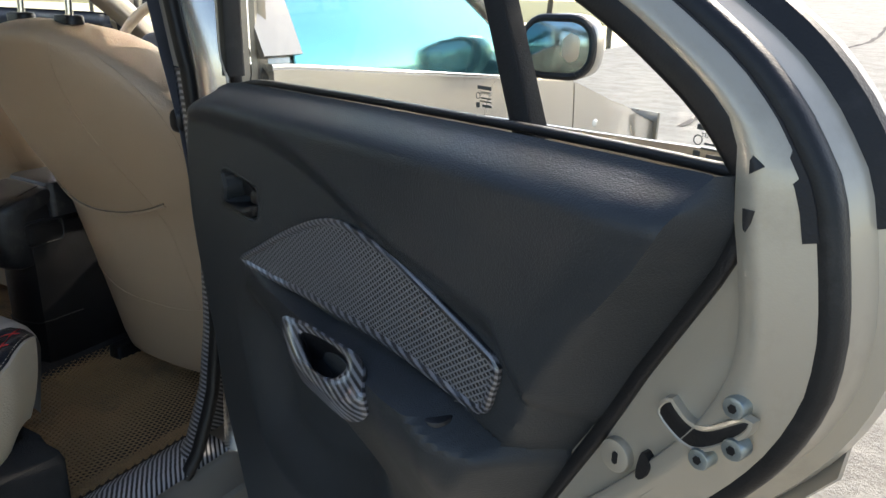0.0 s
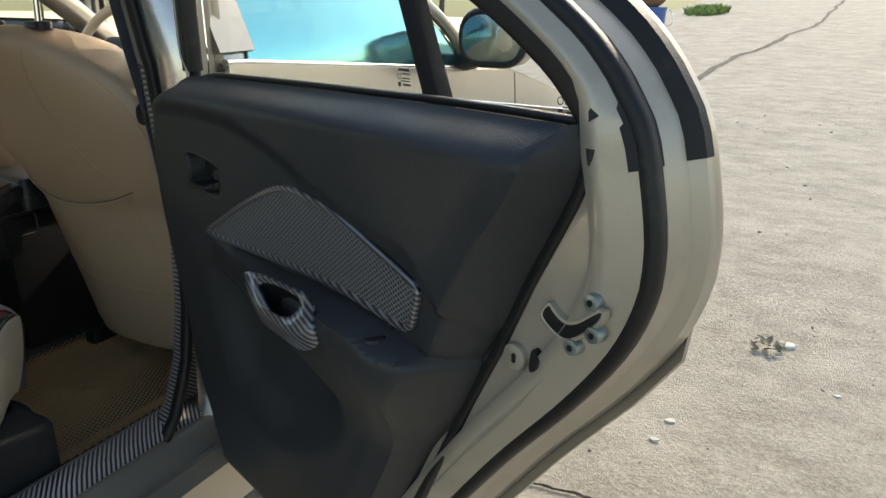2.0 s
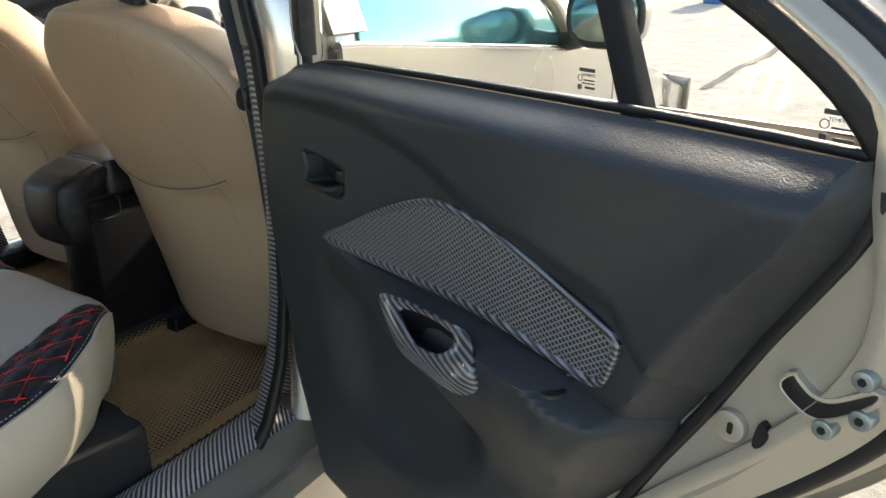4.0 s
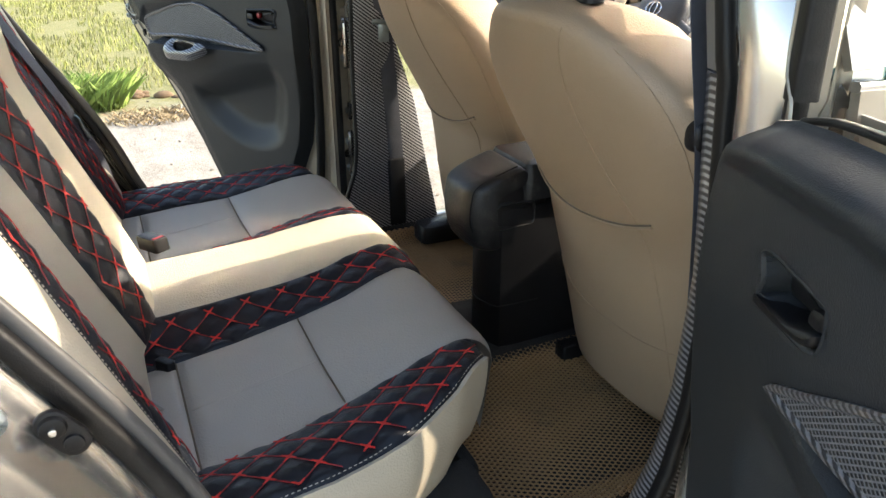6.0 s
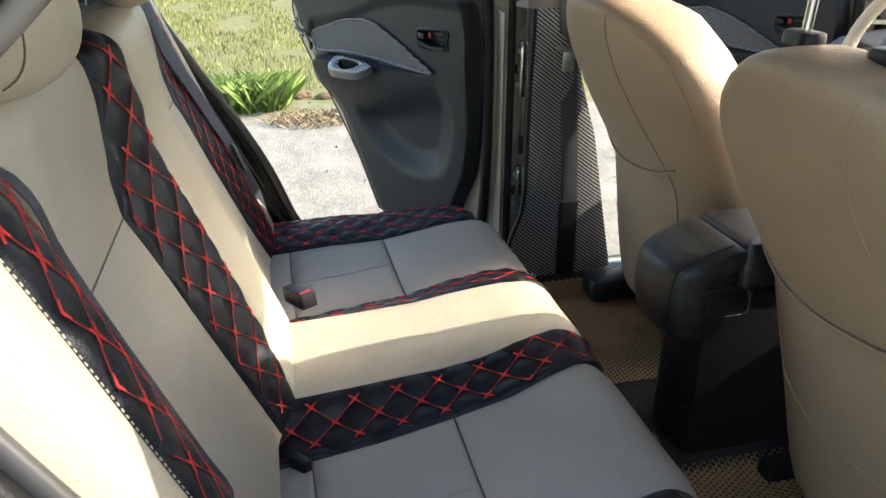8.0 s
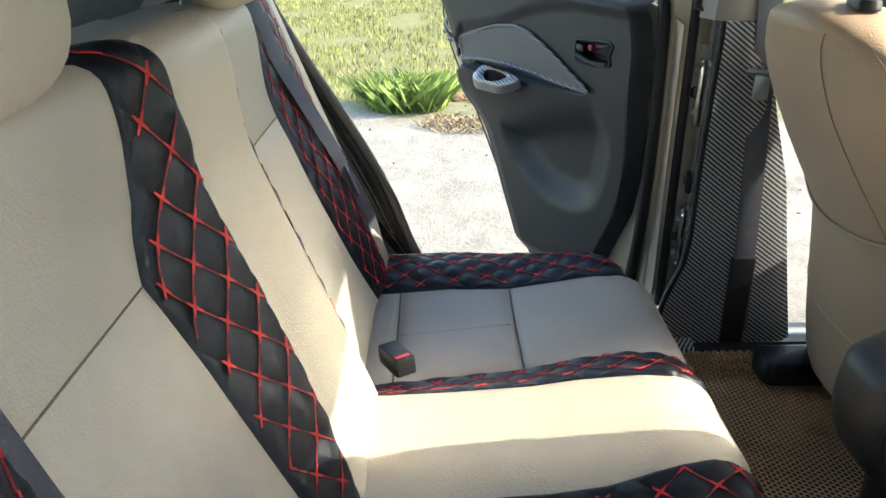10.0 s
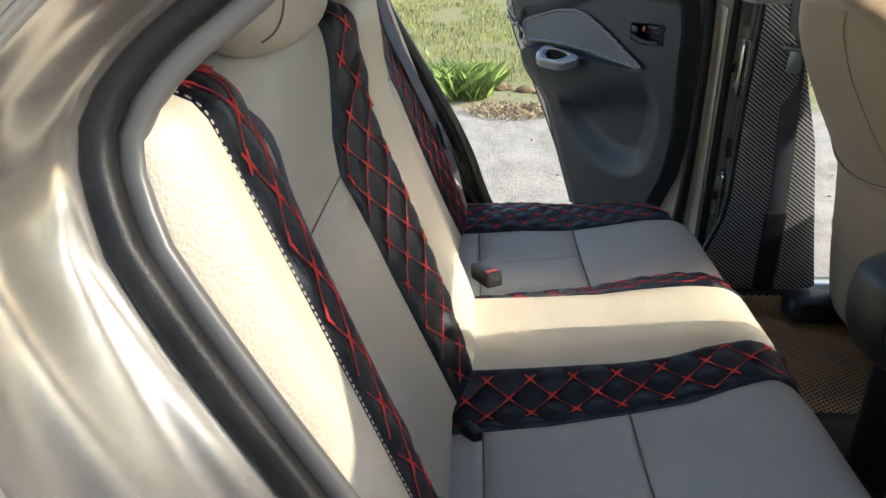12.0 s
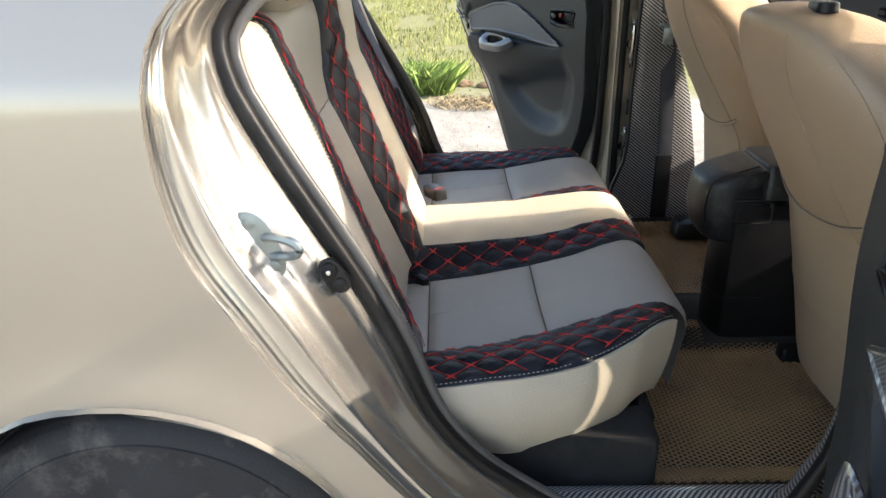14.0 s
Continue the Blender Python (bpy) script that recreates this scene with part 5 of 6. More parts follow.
def front_seat(cx, label, dy=0.0):
    """A front seat: cover, cushion, head restraint on two posts, seams and pocket fold. Its back stands towards the bench."""
    th = thing("front_seat", label, "car seat", (cx, 0.15 + dy, 0.30), "front seats")
    HW = interp([(0.40, 0.20), (0.43, 0.215), (0.50, 0.226), (0.60, 0.236), (0.77, 0.254), (0.88, 0.284), (0.96, 0.288), (1.01, 0.272), (1.05, 0.242), (1.085, 0.198), (1.11, 0.155), (1.13, 0.105), (1.142, 0.055), (1.147, 0.005)])
    YB = lambda z: dy - 0.08 - 0.50 * (max(z, 0.75) - 1.0) - 0.15 * (min(z, 0.75) - 0.75)
    seg = 48
    zs = np.r_[np.linspace(0.40, 1.03, 40), 1.05, 1.07, 1.09, 1.105, 1.12, 1.13, 1.138, 1.143, 1.147]

    def ringpt(z, a):
        """a: 0 at the right side, 90 degrees at the back."""
        hw = HW(z)
        c, s = math.cos(a), math.sin(a)
        x = hw * np.sign(c) * abs(c) ** 0.75
        tk = 0.15 * min(1, hw / 0.15)
        if s >= 0:
            y = YB(z) + 0.07 - (0.07 + 0.012) * s**0.9 * min(1, hw / 0.12)
        else:
            y = YB(z) + 0.07 + tk * abs(s) ** 0.6 * (1 - 0.35 * (1 - abs(c)))
        return np.array((cx + 0.03 * np.sign(cx) * (1 - smooth(0.45, 0.80, z)) + x, y, z))

    A = np.linspace(0, 2 * math.pi, seg, endpoint=False)
    P = np.array([[ringpt(z, a) for a in A] for z in zs])
    v, f = grid(P, cv=True)
    f += [tuple(range(seg)), tuple((len(zs) - 1) * seg + k for k in range(seg))]
    b = part("backrest", (v, f), TAN, th, "tan leatherette backrest cover", sharp=80)
    # piping where the back joins the sides
    for a in (radians(28), radians(152)):
        part("piping", tube([ringpt(z, a) + (0, -0.0005, 0) for z in np.linspace(0.45, 1.09, 30)], 0.0013, 60, seg=6), TAN, b)
    # seams on the back and the curved pocket fold
    so = lambda dx, z: ringpt(z, math.acos(max(-1, min(1, np.sign(dx) * (abs(dx) / HW(z)) ** (1 / 0.75)))))
    fold = [so(dx, z) + (0, -0.001, 0) for dx, z in spline([(-0.245, 0.80), (-0.19, 0.765), (-0.10, 0.75), (0.0, 0.758), (0.09, 0.778), (0.16, 0.803)], 24)]
    part("pocket_fold", tube(fold, 0.0035, 40, seg=8), TAN, b, "folded pocket edge")
    # dark line above the fold, painted as the shade in the pocket's mouth
    part("seam", tube([p + (0, -0.003, 0.0045) for p in fold], 0.0018, 40, seg=6), SEAM_SHADE, b)
    part("seam", tube([so(dx, z) + (0, -0.0006, 0) for dx, z in spline([(0.10, 1.11), (0.075, 1.05), (0.065, 0.98), (0.085, 0.90), (0.125, 0.80), (0.145, 0.65), (0.15, 0.50)], 30)], 0.0009, 50, seg=6), TANSEAM if cx < 0 else TAN, b)
    part("seam", tube([so(dx, z) + (0, -0.0004, 0) for dx, z in spline([(-0.215, 0.60), (-0.1, 0.56), (0.05, 0.555), (0.19, 0.57)], 24)], 0.0014, 40, seg=6), TAN, b)
    # cushion
    part("cushion", ball((cx, 0.47 + dy, 0.50), (0.255, 0.27, 0.085), 3.5, 32, 16), CREAM, th, "cream leatherette cushion")
    part("seat_side_trim", box(cx - 0.24, cx + 0.24, 0.20 + dy, 0.66 + dy, 0.37, 0.45, 0.02), BLACKPL, th)
    for sx in (-0.19, 0.19):
        part("rail", box(cx + sx - 0.02, cx + sx + 0.02, 0.10 + dy, 0.7 + dy, 0.33, 0.375, 0.008), BLACKPL, th, "black seat rail")
    # head restraint
    hc = np.array((cx - 0.01, YB(1.12) + 0.095, 1.335))
    hr = part("headrest", ball((0, 0, 0), (0.14, 0.06, 0.095), 2.8, 32, 18), CREAM, th, "cream leatherette head restraint", T=frame_T(hc, (1, 0, 0), (0, 0.97, 0.2), (0, -0.2, 0.97)))
    for sx in (-0.072, 0.072):
        foot = np.array((cx - 0.01 + sx, YB(1.12) + 0.072, 1.12))
        part("post", tube([foot, foot + (0, 0.008, 0.16)], 0.0065, 6, seg=12), CHROME, hr, "chrome post")
        part("post_sleeve", plate(spline(rbox(0.056, 0.034, 0.014), 30, True), 0, 0.016, 0.005), BLACKPL, hr, T=frame_T(foot + (0, 0, 0.018 - 0.02 * (abs(sx) > 0.075)), (1, 0, 0), (0, 1, 0), (0, 0, 1)))
    if cx < 0:
        part("rail_cover", box(cx - 0.22, cx - 0.13, 0.06, 0.2, 0.355, 0.41, 0.02), BLACKPL, th, "dark plastic rail cover")
    return th


front_seat(0.362, "passenger seat in tan leatherette with pocket fold")
front_seat(-0.37, "driver seat in tan leatherette beside the console", 0.06)

# ---- console between the front seats ----
CONSOLE = mat("grained_black_console_plastic", (0.013, 0.0135, 0.015), 0.33, 0, 0.12, 7.0, 0.35, 800, 0, (0.05, 0.048, 0.045), 40.0)
con = thing("centre_console", "black plastic centre console with armrest box", "console", (0.0, 0.2, 0.3))
SHELL = spline([(-0.030, 0.600), (-0.058, 0.612), (-0.074, 0.66), (-0.073, 0.715), (-0.056, 0.748), (0.028, 0.778), (0.030, 0.745), (-0.028, 0.722), (-0.040, 0.69), (-0.036, 0.64)], 70, True)
CB = []
for x in np.linspace(-0.052, 0.106, 24):
    e = (x - 0.027) / 0.079
    sq = 1 - abs(e) ** 10
    CB.append([(x, (y - 0.022 * (1 - abs(e) ** 3) * (1 if y < -0.02 else 0)) * (0.9 + 0.1 * sq) + 0.006 * (1 - sq), 0.69 + (z - 0.69) * (0.93 + 0.07 * sq)) for y, z in SHELL])
v, f = grid(np.array(CB), cv=True)
part("armrest_box", (v, f + [tuple(range(70)), tuple(23 * 70 + k for k in range(70))]), CONSOLE, con, "black plastic armrest box", sharp=50)
part("shell_joint", tube([(0.090, y - 0.006, z + 0.0005) for y, z in ((-0.052, 0.614), (-0.078, 0.66), (-0.077, 0.715), (-0.058, 0.747), (0.028, 0.777))], 0.0016, 40), MATTBLACK, con)
part("armrest_lid", box(-0.056, 0.110, 0.034, 0.36, 0.705, 0.787, 0.018), CONSOLE, con, "black armrest lid")
part("lid_catch", plate(rbox(0.05, 0.046, 0.010), 0, 0.006, 0.003), BLACKPL, con, T=frame_T((0.022, -0.012, 0.760), (1, 0, 0), (0, 0.94, 0.33), (0, -0.33, 0.94)))
part("console_rear", box(-0.03, 0.098, -0.052, 0.10, 0.615, 0.742, 0.02), BLACKPL, con)
part("side_pocket", grid(np.array([[(0.098 + dn, y, z) for y, z in inset(rbox(0.10, 0.060, 0.016, 4) + (0.015, 0.675), i)] for i, dn in ((0.0, -0.003), (0.0, 0.004), (0.004, 0.006), (0.008, 0.003), (0.012, -0.012))]), cv=True), CONSOLE, con, "raised pocket rim")
part("console_base", plate(spline([(-0.005, -0.03), (-0.02, 0.03), (-0.04, 0.2), (-0.05, 0.7), (0.085, 0.7), (0.10, 0.2), (0.103, 0.03), (0.101, -0.012), (0.085, -0.030), (0.03, -0.042)], 60, True), 0.34, 0.69, 0.01), BLACKPL, con, "black console body")
part("base_joint", sweep([(x, y, 0.462) for x, y in spline([(-0.008, -0.03), (0.03, -0.043), (0.085, -0.031), (0.102, -0.012), (0.104, 0.08)], 24)], rbox(0.003, 0.003, 0.001)), RUBBER, con)

# ---- steering wheel ----
sw = thing("steering_wheel", "steering wheel with cream leather-wrapped rim and dark hub", "steering wheel", (-0.37, 0.62, 0.90))
sc, sr = np.array((-0.37, 0.735, 1.0)), 0.185
ax_n = np.array((0, -0.90, 0.43))
ax_u, ax_v = np.array((1.0, 0, 0)), np.array((0, 0.43, 0.90))
part("rim", tube([sc + sr * (math.cos(t) * ax_u + math.sin(t) * ax_v) for t in np.linspace(0, 2 * math.pi, 32, endpoint=False)], 0.0165, 72, True, 12), CREAM, sw, "cream leather rim cover")
hub = part("hub", ball((0, 0, 0), (0.092, 0.078, 0.035), 3.0, 32, 12), DASH, sw, "dark grey airbag hub", T=frame_T(sc - 0.015 * ax_n, ax_u, ax_v, ax_n))
for a in (200, 340, 270):
    t = radians(a)
    d = math.cos(t) * ax_u + math.sin(t) * ax_v
    part("spoke", sweep([sc + 0.06 * d - 0.02 * ax_n, sc + (sr - 0.005) * d], rbox(0.045, 0.02, 0.008), up=ax_n), DASH, sw)
part("emblem", tube([sc + 0.0215 * ax_n + 0.030 * math.cos(t) * ax_u + 0.021 * math.sin(t) * ax_v for t in np.linspace(0, 2 * math.pi, 24, endpoint=False)], 0.0026, 48, True, 6), CHROME, hub, "plain chrome oval badge")
part("emblem", tube([sc + 0.0225 * ax_n + 0.012 * math.cos(t) * ax_u + 0.019 * math.sin(t) * ax_v for t in np.linspace(0, 2 * math.pi, 24, endpoint=False)], 0.0024, 40, True, 6), CHROME, hub)
part("column_cover", ball((-0.37, 0.82, 0.93), (0.075, 0.13, 0.06), 3), BLACKPL, sw)
for sx in (-1, 1):
    part("stalk", tube([(-0.37 + sx * 0.07, 0.78, 0.955), (-0.37 + sx * 0.16, 0.765, 0.97), (-0.37 + sx * 0.2, 0.76, 0.975)], 0.009, 12), BLACKPL, sw)

# ---- front belt hanging on the far pillar, near belt behind the passenger seat ----
pb = thing("seat_belt", "black front belt hanging down the pillar with steel tongue", "seat belt", (-0.64, 0.0, 0.4))
part("webbing", webbing([(-0.60, -0.03, 1.36), (-0.63, -0.006, 1.12), (-0.652, 0.014, 0.95), (-0.655, 0.033, 0.70), (-0.650, 0.048, 0.40)], 0.046, (1, 0, 0)), BELTM, pb)
part("retractor_cover", box(-0.668, -0.643, 0.012, 0.064, 0.375, 0.585, 0.006), BLACKPL, pb, "black belt exit cover")
part("tongue", plate(rbox(0.03, 0.05, 0.006), 0, 0.005, 0.002), STEEL, pb, "steel belt tongue", T=frame_T((-0.638, 0.006, 0.955), (0.15, 1, 0), (0, 0, 1), (1, -0.15, 0)))
part("tongue_bar", tube([(-0.648, -0.022, 0.985), (-0.632, 0.03, 0.98)], 0.008, 6), STEEL, pb)
qb = thing("seat_belt", "black front belt beside the passenger seat", "seat belt", (0.66, 0.02, 0.4))
part("webbing", webbing([(0.60, -0.05, 1.36), (0.625, -0.03, 1.14), (0.648, -0.012, 0.95), (0.652, 0.01, 0.70), (0.65, 0.02, 0.45)], 0.046, (1, 0, 0)), BELTM, qb)
part("belt_stop", ball((0.636, -0.02, 0.985), (0.016, 0.02, 0.022), 3), BLACKPL, qb, "black belt stop")

# ---- floor mats ----


def honeycomb(x0, x1, y0, y1, z, cell, inside):
    """Raised cell walls with pits: joined small pieces. The pits are separate, to take a shade colour."""
    hexa = [(math.cos(radians(60 * k + 30)), math.sin(radians(60 * k + 30))) for k in range(6)]
    wv, wf, pv, pf = [], [], [], []
    dx, dy = cell * math.sqrt(3) / 2 * 2, cell * 1.5
    rows = int((y1 - y0) / dy) + 1
    for r in range(rows):
        y = y0 + r * dy
        for c in range(int((x1 - x0) / dx) + 1):
            x = x0 + c * dx + (dx / 2 if r % 2 else 0)
            if not inside(x, y):
                continue
            zz = z(x, y)
            o = len(wv)
            for rr, h in ((1.0, 0.0), (0.74, 0.0), (0.66, -0.006)):
                wv += [(x + cell * rr * a, y + cell * rr * b, zz + h) for a, b in hexa]
            for k in range(6):
                k2 = (k + 1) % 6
                wf += [(o + k, o + k2, o + 6 + k2, o + 6 + k), (o + 6 + k, o + 6 + k2, o + 12 + k2, o + 12 + k)]
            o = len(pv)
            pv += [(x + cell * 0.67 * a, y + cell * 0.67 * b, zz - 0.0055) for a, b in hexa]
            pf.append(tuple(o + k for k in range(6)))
    return (np.array(wv), wf), (np.array(pv), pf)


for sx in (1, -1):
    fm = thing("floor_mat", "brown honeycomb rubber floor mat on the carpet", "floor mat", (sx * 0.35, 0.0, 0.30), "floor mats")
    zf = lambda x, y: 0.340 + 0.055 * smooth(-0.30, -0.40, y) + 0.03 * smooth(0.53, 0.62, abs(x)) + 0.03 * smooth(0.15, 0.05, abs(x)) + 0.004 * math.sin(9 * x + 4 * y)
    ins = lambda x, y: (0.0 < sx * x < 0.61) and -0.40 < y < 0.42 and not (sx * x < 0.115 and y > -0.05)
    walls, pits = honeycomb(min(sx * 0.0, sx * 0.62), max(sx * 0.0, sx * 0.62), -0.40, 0.42, zf, 0.0062, ins)
    part("mat_cell", walls, MATM, fm, kind="stuff", sharp=30)
    # pit floors and base sheet carry the painted shade colour
    part("mat_pit", pits, MAT_SHADE, fm, kind="stuff")
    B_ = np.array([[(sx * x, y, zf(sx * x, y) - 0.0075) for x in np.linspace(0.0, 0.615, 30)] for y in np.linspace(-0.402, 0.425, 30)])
    part("mat_base", shell(B_, 0.004), MAT_SHADE, fm)

# ---- yard details ----


def blades(n, place, h, wid, lean=0.6, seed=3):
    rng = np.random.default_rng(seed)
    V, F = [], []
    for k in range(n):
        x, y, z = place(rng)
        hh, a, l = h * rng.uniform(0.5, 1.3), rng.uniform(0, 6.28), lean * rng.uniform(0.1, 1.0)
        dx, dy = math.cos(a), math.sin(a)
        w = wid * rng.uniform(0.6, 1.2)
        o = len(V)
        V += [(x - dy * w, y + dx * w, z - 0.01), (x + dy * w, y - dx * w, z - 0.01), (x + dx * l * hh * 0.4 + dy * w * 0.7, y + dy * l * hh * 0.4 - dx * w * 0.7, z + hh * 0.6), (x + dx * l * hh, y + dy * l * hh, z + hh)]
        F += [(o, o + 1, o + 2), (o, o + 2, o + 3)]
    return np.array(V), F


GRASS = mat("dry_green_grass", (0.29, 0.30, 0.085), 0.7, 0, 0.3, 1.5, rand=0.6, dirt=(0.36, 0.31, 0.15), dirt_scale=2.0)
GREEN = mat("fresh_green_grass", (0.22, 0.31, 0.075), 0.6, 0, 0.25, 8.0, rand=0.5)


def lawn(rng):
    while True:
        x, y = rng.uniform(-14, -3.7), rng.uniform(-6.5, 4.5)
        e = noise.noise(Vector((x * 0.7, y * 0.7, 7)))
        if x + 1.6 * e < -4.5 and noise.noise(Vector((x * 1.4, y * 1.4, 2))) > -0.25:
            return x, y, ground_height(x, y)


tagged(part("lawn", blades(44000, lawn, 0.055, 0.006), GRASS, None, sharp=180), "dry sunlit patchy grass beside the yard", "grass", kind="stuff")


def tuft(rng):
    r, a = 0.22 * rng.uniform(0, 1) ** 0.6, rng.uniform(0, 6.28)
    return -4.46 + r * math.cos(a), -0.85 + 1.3 * r * math.sin(a), 0.0


tagged(part("grass_tuft", blades(1100, tuft, 0.20, 0.0028, 1.2, 5), GREEN, None, sharp=180), "bright green tuft of tall grass", "grass", kind="stuff")
CLOD = mat("dry_leaf_litter", (0.20, 0.13, 0.075), 0.9, 0, 0.35, 12.0, 0.6, 60)
rng = np.random.default_rng(8)
for k in range(9):
    x, y, r = rng.uniform(-4.85, -4.45), rng.uniform(-0.60, -0.15), rng.uniform(0.02, 0.06)
    v, f = ball((0, 0, 0), (r, r * 1.3, r * 0.5), 2.2, 12, 8)
    v = v * (1 + 0.3 * np.array([[noise.noise(Vector(p) * 30 + Vector((k, 0, 0)))] for p in v]))
    tagged(part("clod", (v + (x, y, r * 0.3), f), CLOD, None, sharp=50), "brown lump of dry earth on the yard's edge", "clod", group="clods")


def straw(rng):
    r, a = rng.uniform(0, 1) ** 0.5, rng.uniform(0, 6.28)
    return -3.95 + 0.22 * r * math.cos(a), -0.45 + 0.30 * r * math.sin(a), 0.012


STRAW = mat("dry_straw", (0.34, 0.26, 0.15), 0.85, 0, 0.3, 20.0, rand=0.5)
tagged(part("straw", blades(500, straw, 0.035, 0.003, 2.5, 11), STRAW, None, sharp=180), "dry straw lying on the concrete", "straw", kind="stuff")

# ---- concrete joints ----
JOINT = mat("dark_joint_dirt", (0.10, 0.085, 0.07), 0.95, 0, 0.4, 8.0, 0.8, 90)


def joint(pts, width, seed):
    rng = np.random.default_rng(seed)
    p = spline(pts, 160)
    t = np.gradient(p, axis=0)
    t /= np.linalg.norm(t, axis=1, keepdims=True)
    side = np.stack([-t[:, 1], t[:, 0]], 1)
    wob = np.convolve(rng.normal(0, 1, 170), np.ones(6) / 6, "same")[:160, None]
    wl, wr = (np.convolve(rng.uniform(0.3, 1.6, 170), np.ones(3) / 3, "same")[:160, None] * width / 2 for _ in range(2))
    c = p + side * wob * width * 0.5
    z = np.array([[ground_height(x, y) + 0.006] for x, y in c])
    return shell(np.array([np.c_[c - side * wl, z], np.c_[c, z - 0.003], np.c_[c + side * wr, z]]), 0.002)


tagged(part("pavement_joint", joint([(0.1, 5.8), (0.29, 7.86), (0.43, 9.82), (0.65, 11.0), (0.87, 12.85), (1.18, 14.87), (1.26, 17.48), (1.43, 21.0), (1.7, 26.0)], 0.075, 2), JOINT, None), "dark ragged joint in the concrete", "joint", kind="structure")
tagged(part("pavement_joint", joint([(0.85, 0.54), (1.12, 0.51), (1.40, 0.52), (1.60, 0.48)], 0.010, 5), JOINT, None), "thin dark crack in the concrete", "joint", kind="structure")

# ---- litter ----
PEBBLE = mat("grey_brown_pebbles", (0.30, 0.26, 0.21), 0.9, 0, 0.3, 30.0, rand=0.6)
PALE = mat("white_chip", (0.68, 0.66, 0.6), 0.8, 0, 0.08, 40.0, 0.3, 200)
LEAFY = mat("dried_grey_green_leaf", (0.30, 0.265, 0.19), 0.8, 0, 0.4, 30.0, 0.6, 120)
rng = np.random.default_rng(21)
stones = []
for k in range(600):
    if k % 3:
        x, y = rng.uniform(0.9, 4.5), rng.uniform(0.2, 7.0)
    else:
        x, y = rng.uniform(-4.6, -1.6), rng.uniform(-1.8, 1.2)
    r = 0.003 + 0.007 * rng.uniform() ** 4
    v, f = ball((0, 0, 0), (r, r * rng.uniform(0.6, 1.4), r * 0.6), 2.2, 6, 4)
    stones.append((v + rng.normal(0, r * 0.15, v.shape) + (x, y, ground_height(x, y) + r * 0.3), f))
tagged(part("pebbles", join(*stones), PEBBLE, None, sharp=30), "small pebbles scattered over the concrete", "pebbles", kind="stuff")
for x, y, r, a in ((1.76, 1.66, 0.032, 0.3), (1.50, 0.98, 0.016, 1.0), (1.48, 0.86, 0.014, 2.0), (1.93, 1.36, 0.012, 0.5)):
    o = np.array([(r * math.cos(t + a) * (1 + 0.3 * math.sin(3 * t)), r * 0.62 * math.sin(t + a)) for t in np.linspace(0, 6.28, 7, endpoint=False)])
    tagged(part("stone_chip", plate(o, 0, r * 0.3, r * 0.06), PALE, None, T=frame_T((x, y, ground_height(x, y) + 0.002), (1, 0, 0.05), (0, 1, 0.08), (-0.05, -0.08, 1))), "white flat chip lying on the concrete", "chip", group="chips")
lf = []
for k in range(9):
    x, y = 1.71 + rng.normal(0, 0.035), 1.60 + rng.normal(0, 0.025)
    L, a = rng.uniform(0.03, 0.07), rng.uniform(0, 6.28)
    P = np.array([[(L * s * math.cos(a) - 0.012 * q * math.sin(a) * (1 - (2 * s - 1) ** 2), L * s * math.sin(a) + 0.012 * q * math.cos(a) * (1 - (2 * s - 1) ** 2), 0.012 * math.sin(3 * s + k) + 0.004 * q * q) for q in (-1, 0, 1)] for s in np.linspace(0, 1, 7)])
    lf.append(shell(P + (x, y, ground_height(x, y) + 0.012 + rng.uniform(0, 0.015)), 0.0008))
tagged(part("dry_leaves", join(*lf), LEAFY, None, sharp=60), "crumpled grey-green dry leaves on the concrete", "leaves", kind="stuff")

# ---- blue tub with a clay pot in it ----
TUBM = mat("blue_plastic", (0.05, 0.13, 0.36), 0.4, 0, 0.12, 8.0, 0.1, 200)
CLAY = mat("brown_clay", (0.25, 0.13, 0.075), 0.7, 0, 0.2, 10.0, 0.3, 150)
TZ = ground_height(-1.38, 12.7)
tub = thing("tub", "blue plastic tub standing on the concrete", "tub", (-1.38, 12.7, TZ))
part("wall", lathe([(0.001, 0.02), (0.20, 0.02), (0.21, 0.0), (0.22, 0.02), (0.245, 0.40), (0.265, 0.41), (0.265, 0.43), (0.245, 0.43), (0.235, 0.41), (0.21, 0.04), (0.001, 0.04)], (-1.38, 12.7, TZ), "z", 40), TUBM, tub)
part("handle", tube([(-1.13, 12.7, TZ + 0.40), (-1.03, 12.69, TZ + 0.34), (-1.02, 12.68, TZ + 0.16), (-1.14, 12.68, TZ + 0.12)], 0.010, 16), CHROME, tub, "wire handle")
pot = thing("clay_pot", "brown clay pot resting on the blue tub", "pot", (-1.38, 12.7, TZ + 0.43))
part("bowl", lathe([(0.001, 0.0), (0.10, 0.0), (0.20, 0.08), (0.26, 0.20), (0.25, 0.30), (0.20, 0.37), (0.22, 0.40), (0.19, 0.40), (0.17, 0.36), (0.22, 0.28), (0.001, 0.05)], (-1.38, 12.7, TZ + 0.435), "z", 40), CLAY, pot)

# ---- pond and trees ----
WATER = mat("still_pond_water", (0.035, 0.045, 0.035), 0.06, 0, 0.2, 0.6, 0.25, 6.0)
shore = spline([(-3.9, 15.0), (-4.3, 12.2), (-5.4, 10.6), (-9.0, 9.6), (-20.0, 9.0), (-60.0, 10.0), (-60.0, 36.0), (-9.0, 34.0), (-4.6, 28.0), (-3.8, 22.0), (-3.7, 18.0)], 120, True)
tagged(part("pond", plate(shore, -0.02, 0.035), WATER, None), "still dark pond reflecting trees and sky", "water", kind="structure")


